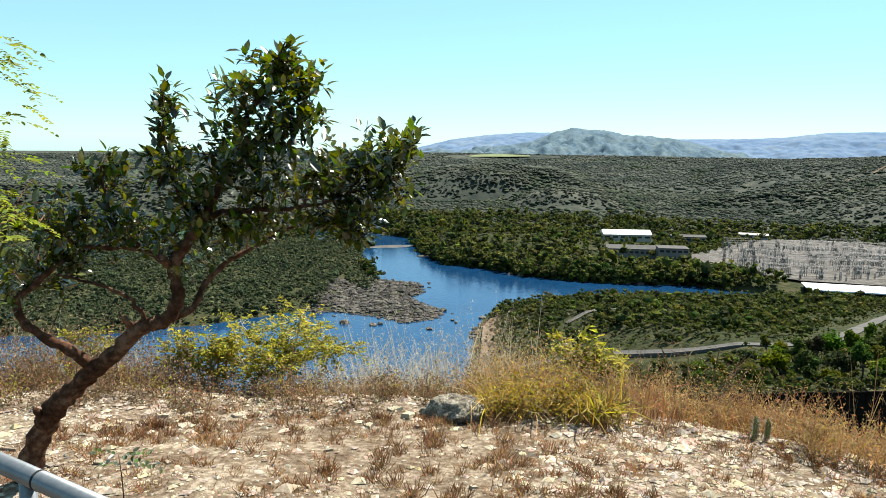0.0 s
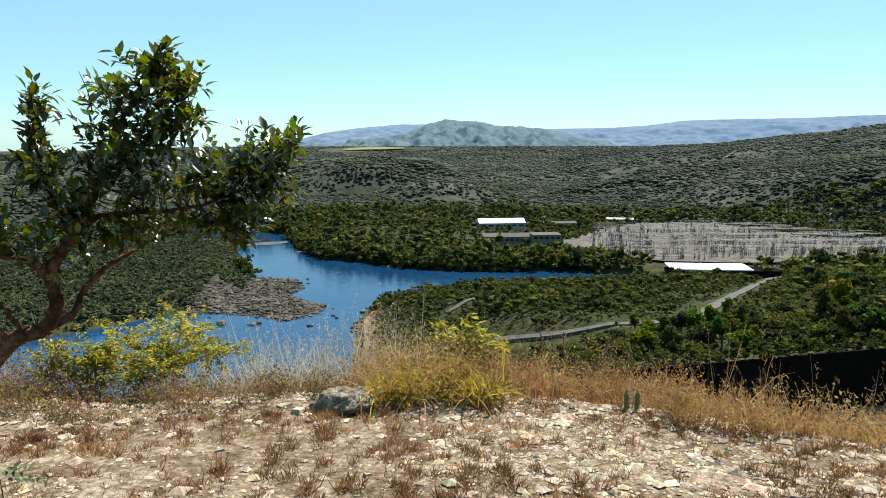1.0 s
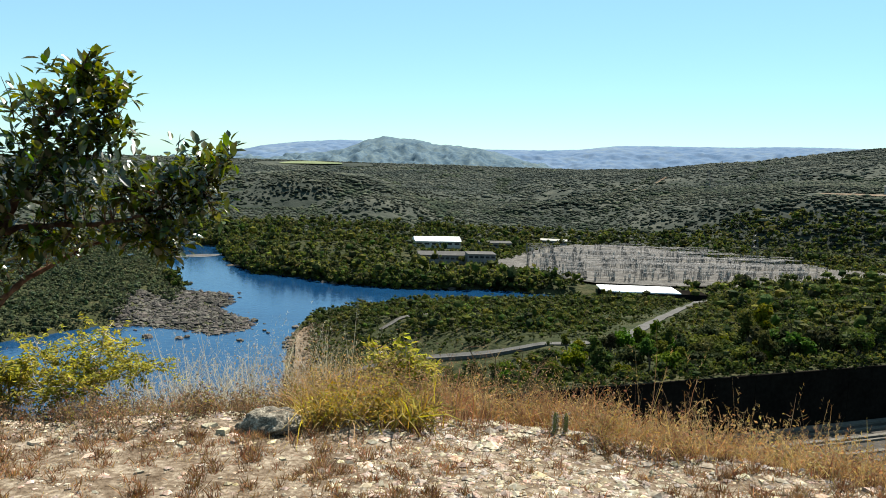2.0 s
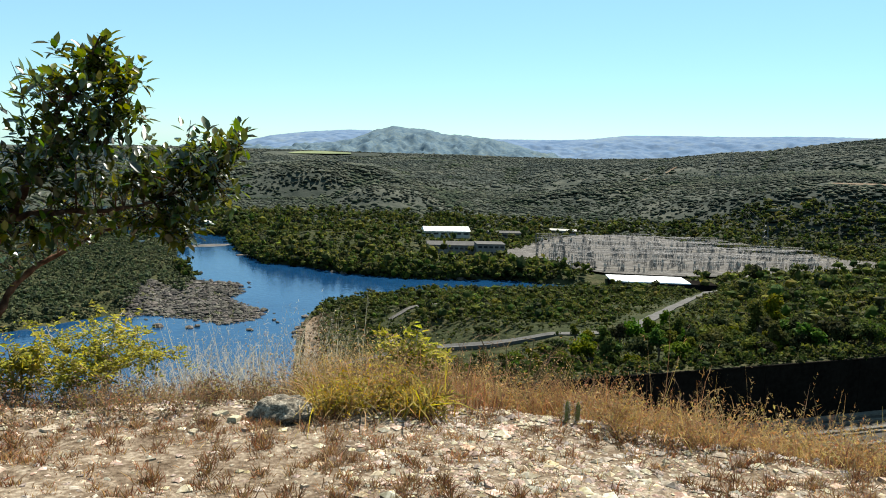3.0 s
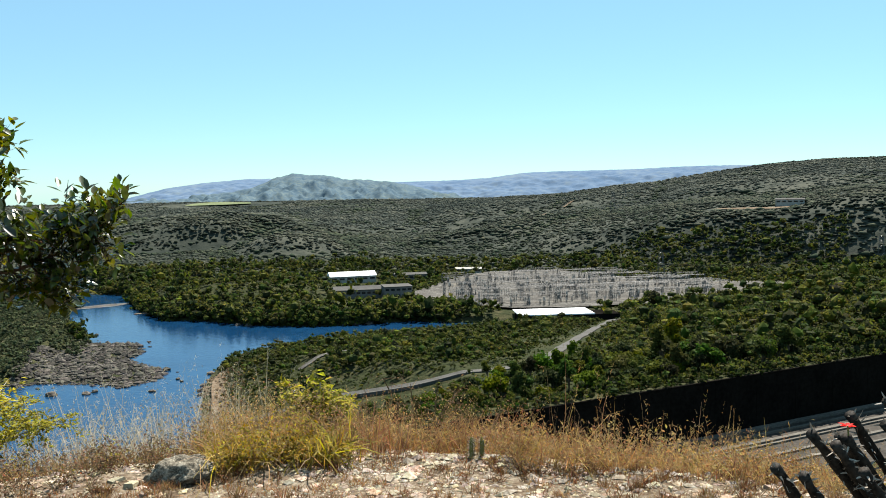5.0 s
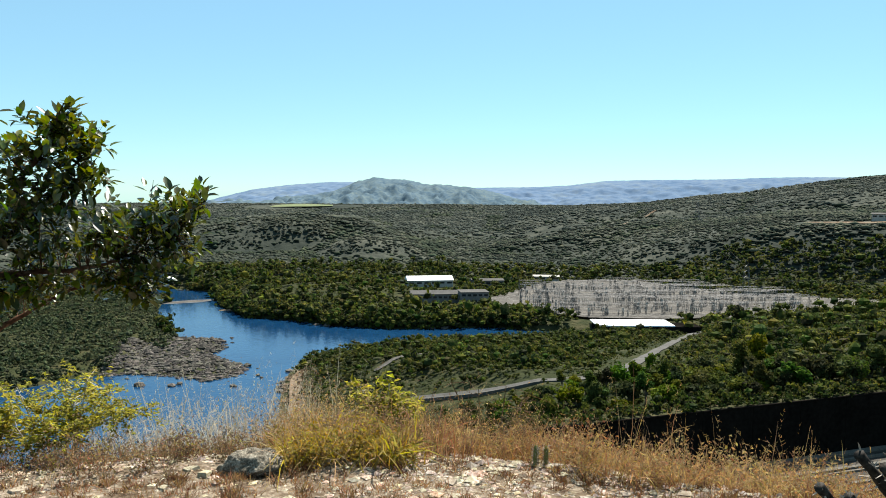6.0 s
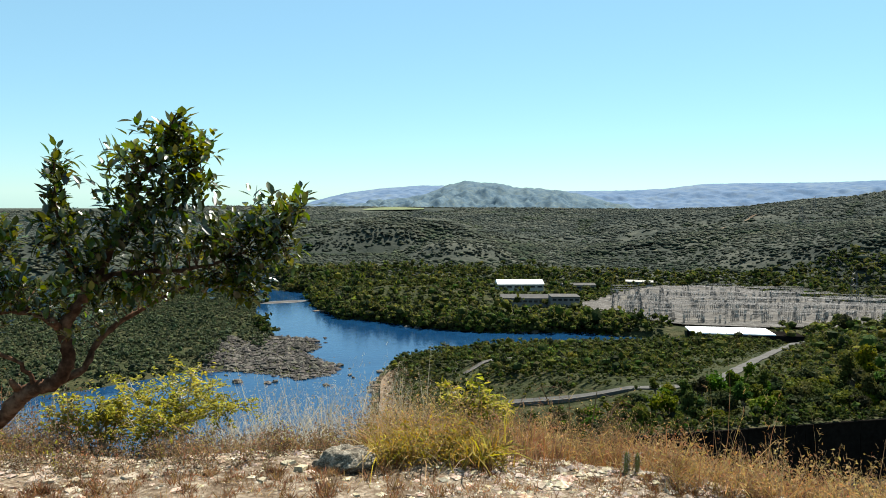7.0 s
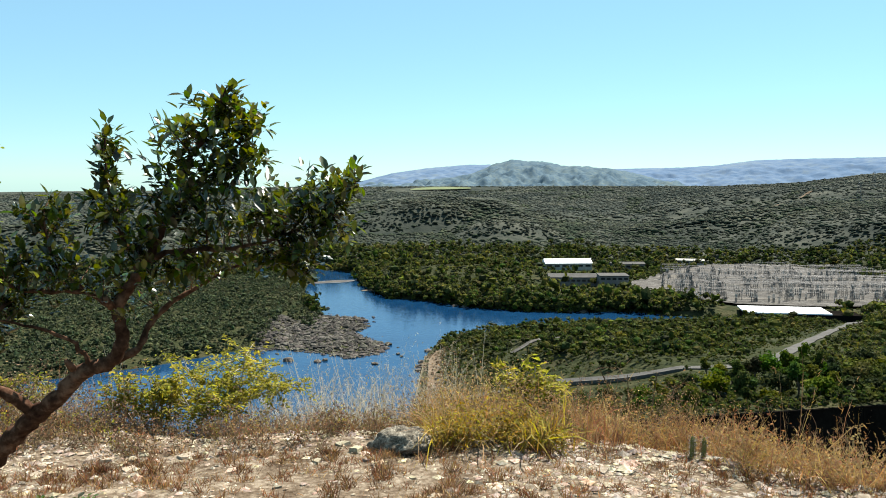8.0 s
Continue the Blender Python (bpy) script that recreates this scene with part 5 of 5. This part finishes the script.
LOBES = [(-.655, 1.915, .02, .03, 2), (-.66, 1.86, .13, .09, 14), (-.82, 1.77, .14, .13, 15), (-.61, 1.72, .11, .13, 14), (-.89, 1.51, .19, .15, 24), (-.69, 1.49, .19, .15, 20), (-.43, 1.49, .17, .11, 17), (-.19, 1.53, .11, .10, 14), (-.28, 1.36, .14, .10, 13), (-.34, 1.20, .10, .07, 6),
         (-.49, 1.25, .14, .08, 9), (-1.18, 1.69, .05, .11, 9), (-1.16, 1.44, .08, .14, 10), (-.97, 1.28, .19, .11, 18), (-1.42, 1.43, .11, .08, 10), (-1.55, 1.23, .19, .11, 15), (-1.35, 1.18, .19, .11, 15), (-1.63, 1.03, .11, .09, 8), (-1.84, 1.18, .20, .18, 18),
         (-1.15, 1.07, .15, .09, 5), (-.82, 1.20, .14, .07, 9), (-1.78, .93, .13, .08, 6)]
tg = np.random.default_rng(77)
lv, lf, tv, tf = [], [], [], []
nl = nt = 0


def leaf_at(p, along, up, ln, q):
    """One folded, pointed leaf: eight verts, six quads and triangles given as triangles."""
    a = along / (np.linalg.norm(along) + 1e-9)
    s = np.cross(a, up)
    s /= np.linalg.norm(s) + 1e-9
    n = np.cross(s, a)
    w = ln * q.uniform(.2, .29)
    fold, droop = q.uniform(.1, .45), q.uniform(-.05, .25)
    sp = lambda u: p + a * ln * u - n * droop * ln * u * u
    e = n * fold * w
    return np.array([sp(0), sp(.3), sp(.65), sp(1), sp(.28) + s * w * .9 + e, sp(.62) + s * w * .85 + e, sp(.28) - s * w * .9 + e, sp(.62) - s * w * .85 + e])


LT = np.array([(0, 1, 4), (1, 2, 5), (1, 5, 4), (2, 3, 5), (0, 6, 1), (1, 7, 2), (1, 6, 7), (2, 7, 3)])
for cx, cz, rx, rz, count in LOBES:
    for _ in range(int(count * 3.1)):
        d = tg.normal(size=3)
        d /= np.linalg.norm(d)
        d *= tg.uniform(.35, 1.38)
        end = np.array([cx + d[0] * rx, 3.6 + d[1] * min(.34, (rx + rz)), cz + d[2] * rz])
        near = samples[np.argmin(np.linalg.norm(samples - end - [0, 0, -.05], axis=1) + tg.uniform(0, .08, len(samples)))]
        mid = near + (end - near) * .55 + tg.normal(size=3) * .02 - [0, 0, .01]
        line = np.array([near, mid, end])
        b1, b2 = blades(near[None], end[None], np.array([.005]), np.array([tg.normal() * .1]), tg)
        tv.append(b1 + T0), tf.append(b2 + nt)
        nt += len(b1)
        k = tg.integers(6, 10)
        axis = end - mid
        axis /= np.linalg.norm(axis) + 1e-9
        for j in range(k):
            u = 1 - (j / k) * tg.uniform(1.0, 1.5)
            at = mid + (end - mid) * u + tg.normal(size=3) * .006
            ang = j * 2.4
            o = np.cross(axis, [math.cos(ang), math.sin(ang), .3])
            o /= np.linalg.norm(o) + 1e-9
            along = o * [1, 1, .6] + axis * tg.uniform(.2, .9) + [0, 0, tg.uniform(-.1, .5)]
            up = np.array([0, -.05, 1.0]) + tg.normal(size=3) * .2
            v = leaf_at(at, along, up, tg.uniform(.036, .07), tg)
            lv.append(v + T0), lf.append(LT + nl)
            nl += 8
part("branchwork", np_mesh("branchwork", np.concatenate(tv), np.concatenate(tf), BARK), None, tree)
part("leaves", np_mesh("leaves", np.concatenate(lv), np.concatenate(lf), LEAF, True), None, tree, "glossy dark green leaves, bright where sunlit")
# two bare twigs that stand out of the crown
for a, b in (((-.95, 3.58, 1.7), (-.99, 3.57, 1.86)), ((-.36, 3.62, 1.5), (-.32, 3.62, 1.66))):
    v, f4, f3 = tube(np.array([a, ((a[0] + b[0]) / 2 + .008, a[1], (a[2] + b[2]) / 2), b]) + T0, [.003, .0022, .001], 5)
    part("bare_twig", bm_from(v, f4, f3), BARK, tree)


# ---- feathery tree at the edge ----
def feather(at, to, n, leaf, q, sag=.35):
    """A pinnate leaf: a midrib with paired leaflets."""
    at, to = np.array(at), np.array(to)
    out = []
    d = to - at
    ln = np.linalg.norm(d)
    side = np.cross(d, [0, 0, 1.0])
    side /= np.linalg.norm(side) + 1e-9
    for j in range(n):
        u = (j + 1) / n
        p = at + d * u - np.array([0, 0, sag * ln * u * u])
        for s in (-1, 1):
            out.append(leaf_at(p, side * s + d / ln * .5 + [0, 0, q.uniform(-.4, .1)], np.array([0, 0, 1.0]) + q.normal(size=3) * .3, leaf * (1 - .35 * abs(u - .5)) * q.uniform(.85, 1.1), q))
    return out


def feathery_plant(name, label, category, root, stems, fronds, mat, wood, seed, leaf_label, n=9, leaf=.03):
    q = np.random.default_rng(seed)
    p = thing(name, label, category, pose(*root))
    o = -np.array(root)
    for pts, r0 in stems:
        v, f4, f3 = tube(np.array(pts) + o, np.linspace(r0, r0 * .35, len(pts)), 7)
        part("stem", bm_from(v, f4, f3), wood, p, smooth=True)
    vs = []
    for a, b in fronds:
        vs += feather(np.array(a), np.array(b), n, leaf, q)
    f = np.concatenate([LT + 8 * k for k in range(len(vs))])
    part("leaves", np_mesh("leaves", np.concatenate(vs) + o, f, mat, True), None, p, leaf_label)
    return p


fq = random.Random(8)
fr = []
for k in range(80):
    z = fq.uniform(1.2, 1.98)
    x = -1.66 + fq.uniform(-.22, .15)
    a = (x, 3.0 + fq.uniform(-.15, .15), z)
    fr.append((a, (a[0] + fq.uniform(.03, .14), a[1] + fq.uniform(-.12, .12), z + fq.uniform(-.05, .06))))
feathery_plant("feathery_tree", "slender tree with yellow-green feathery leaves", "tree", (-2.5, 3.0, float(lie(-2.5, 3.0))),
               [([(-2.5, 3, -.2), (-2.45, 3, .7), (-2.2, 3, 1.3), (-1.85, 3, 1.75), (-1.7, 3, 1.95)], .03), ([(-2.2, 3, 1.3), (-1.9, 3, 1.42), (-1.62, 3, 1.5)], .012), ([(-1.95, 3, 1.62), (-1.8, 3, 1.6), (-1.6, 3, 1.62)], .008)], fr, LEAF_FEATHER, BARK, 5, "yellow-green feathery leaves")
# sapling in front of the tree
gz = float(lie(-1.38, 3.5))
feathery_plant("sapling", "tiny green sapling with paired leaves on stony ground", "plant", (-1.38, 3.5, gz), [([(-1.38, 3.5, gz - .05), (-1.39, 3.5, .09), (-1.40, 3.5, .19)], .004)],
               [((-1.40, 3.5, .19), (-1.20, 3.46, .22)), ((-1.40, 3.5, .17), (-1.27, 3.5, .26)), ((-1.40, 3.5, .18), (-1.51, 3.48, .25)), ((-1.39, 3.5, .13), (-1.49, 3.52, .17)), ((-1.39, 3.5, .15), (-1.24, 3.55, .16))], LEAF, BARK, 6, "fresh green leaves", 6, .042)

# ---- pipe rail ----
rail = thing("pipe_rail", "grey painted steel pipe handrail on posts", "railing", pose(-1.0, 2.21, 0))
o = np.array([1.0, -2.21, 0])
pa, pb = np.array([-3.2, 3.65, .62]), np.array([-.45, 1.852, .62])
v, f4, f3 = tube([pa + o, pb + o], [.029, .029], 20)
part("handrail", bm_from(v, f4, f3), PIPE, rail, smooth=True)
for u in (.745, .2):
    p = pa + (pb - pa) * u
    v, f4, f3 = tube([np.array([p[0], p[1], -.3]) + o, p + o], [.024, .024], 16)
    part("post", bm_from(v, f4, f3), PIPE, rail, smooth=True)
for u in (.765, .22):
    p, d = pa + (pb - pa) * u, (pb - pa) / np.linalg.norm(pb - pa)
    v, f4, f3 = tube([p - d * .004 + o, p + d * .004 + o], [.0305, .0305], 20)
    part("band", bm_from(v, f4, f3), RUBBER, rail, "black band", smooth=True)

# ---- thorny plants ----
thorny = thing("thorny_plant", "dark thorny succulent with bare stems and red flower", "plant", pose(1.75, 1.15, float(lie(1.75, 1.15))))
o = -np.array([1.75, 1.15, float(lie(1.75, 1.15))])
tips = [(1.045, 1.015, 1.20), (1.135, 1.025, 1.22), (.972, 1.015, 1.153), (1.11, 1.005, 1.19), (1.004, .99, 1.145), (1.235, 1.04, 1.23), (1.075, .99, 1.185), (1.175, .965, 1.16), (1.285, 1.065, 1.20), (1.335, 1.015, 1.24),
        (1.205, .99, 1.13), (1.125, .965, 1.11), (1.05, .965, 1.09), (1.375, 1.065, 1.19), (1.015, .94, 1.10), (1.095, .955, 1.15), (1.155, 1.065, 1.17), (1.255, .965, 1.17), (1.30, .955, 1.13), (1.085, .915, 1.08), (1.40, 1.0, 1.27), (1.19, 1.0, 1.205)]
hq = np.random.default_rng(9)
for k, tip in enumerate(tips):
    tip = np.array(tip)
    foot = np.array([tip[0] + .95 + hq.uniform(0, .14), tip[1] + hq.uniform(0, .2), -.1])
    mid = foot + (tip - foot) * .55 + [.02, 0, .04]
    n = 44
    u = np.linspace(0, 1, n)[:, None]
    line = foot * (1 - u) ** 2 + mid * 2 * u * (1 - u) + tip * u * u + hq.normal(size=(n, 3)) * .0012
    rad = .0105 * (1 + .22 * np.sin(np.arange(n) * 2.2)) * np.linspace(1.1, .85, n)
    v, f4, f3 = tube(line + o, rad, 8)
    st = part("stem", bm_from(v, f4, f3), THORN, thorny, smooth=True)
    m = 150
    w = 1 - .5 * hq.random(m) ** 1.2
    c = np.stack([np.interp(w, u[:, 0], line[:, j]) for j in range(3)], -1)
    d = hq.normal(size=(m, 3))
    d /= np.linalg.norm(d, axis=1)[:, None]
    sv, sq = blades(c + d * .008 + o, c + d * hq.uniform(.016, .027, (m, 1)) + [0, 0, .002] + o, np.full(m, .0034), hq.normal(size=m) * .2, hq)
    tagged(part("thorn_cover", np_mesh("thorn_cover", sv, sq, SPINE), None, st), "pale curved thorns", kind="stuff")
fv, ff = [], []
for j in range(9):
    a = j * .7
    fv.append(leaf_at(np.array([1.112, 1.005, 1.208]), np.array([math.cos(a), math.sin(a), .25]), np.array([0, 0, 1.0]), .013 + .003 * (j % 2), hq))
    ff.append(LT + 8 * j)
fl = part("flower", np_mesh("flower", np.concatenate(fv) + o, np.concatenate(ff), PETAL, True), None, thorny, "small bright red flower")
v, f4, f3 = tube(np.array([(1.116, 1.006, 1.18), (1.114, 1.005, 1.195), (1.112, 1.005, 1.209)]) + o, [.0018, .0015, .0012], 5)
part("flower_stalk", bm_from(v, f4, f3), CACTUS, fl)
dl = leaf_at(np.array([.99, .98, 1.09]), np.array([.1, 0, .3]), np.array([0, -1.0, .3]), .026, hq)
part("dead_leaf", np_mesh("dead_leaf", dl + o, LT, DRY_LEAF, True), None, thorny, "orange dead leaf")


def cactus(x, y, h, r, seed):
    z = float(lie(x, y))
    c = thing("small_cactus", "short ribbed green column cactus at the brow", "cactus", pose(x, y, z), "small cacti")
    q = np.random.default_rng(seed)
    bm = bmesh.new()
    rings, sides = 9, 20
    vs = []
    for i in range(rings):
        u = i / (rings - 1)
        rr = r * (1 - max(0, u - .75) ** 2 * 14)
        vs.append([bm.verts.new((math.cos(a) * rr * (1 + .14 * math.cos(10 * a)), math.sin(a) * rr * (1 + .14 * math.cos(10 * a)), -.03 + (h + .03) * u)) for a in np.linspace(0, 2 * math.pi, sides, endpoint=False)])
    for i in range(rings - 1):
        for k in range(sides):
            bm.faces.new((vs[i][k], vs[i][(k + 1) % sides], vs[i + 1][(k + 1) % sides], vs[i + 1][k]))
    bm.faces.new(vs[-1])
    part("column", bm, CACTUS, c, smooth=True)
    m = 160
    a, zz = q.integers(0, 10, m) * .628, q.uniform(0, h, m)
    p = np.stack([np.cos(a) * r * 1.1, np.sin(a) * r * 1.1, zz], -1)
    e = p + np.stack([np.cos(a), np.sin(a), q.normal(size=m) * .5], -1) * .014 + q.normal(size=(m, 3)) * .004
    v, f = blades(p, e, np.full(m, .0016), np.zeros(m), q)
    tagged(part("spines", np_mesh("spines", v, f, SPINE), None, c), "pale spines", kind="stuff")


cactus(1.81, 4.58, .14, .0115, 1), cactus(1.87, 4.55, .135, .013, 2), cactus(1.845, 4.64, .12, .011, 3)

# ---- loose stones, lying on the ground ----
kinds_s = [slab_mesh(k) for k in range(14)]
sq = random.Random(12)
places = [(.61, 3.84, .045, 3), (-1.85, 5.06, .20, 1), (-1.52, 4.72, .09, 2), (-1.25, 4.95, .08, 4), (-.42, 4.75, .07, 5), (-.20, 4.92, .075, 6), (-2.35, 4.1, .08, 7), (-2.2, 3.95, .07, 8), (-2.5, 4.45, .10, 9), (-.9, 4.6, .06, 10)]
while len(places) < 300:
    x, y = sq.uniform(-3.3, 3.6), sq.uniform(2.3, 5.1)
    if math.hypot(x, y) < 5.4 and (x < -.3 or sq.random() < .6):
        places.append((x, y, min(.075, max(.014, sq.lognormvariate(-3.6, .45))), sq.randrange(14)))
for x, y, s, k in places:
    st = part("stone", kinds_s[k], None, ground)
    thin = .22 if s > .076 else sq.uniform(.45, .85)
    st.matrix_basis = pose(x, y, float(lie(x, y)) + s * .06, sq.uniform(-9, 9) * (s < .076), sq.uniform(-9, 9) * (s < .076), sq.uniform(0, 360)) @ Matrix.Diagonal((s, s, s * thin, 1))
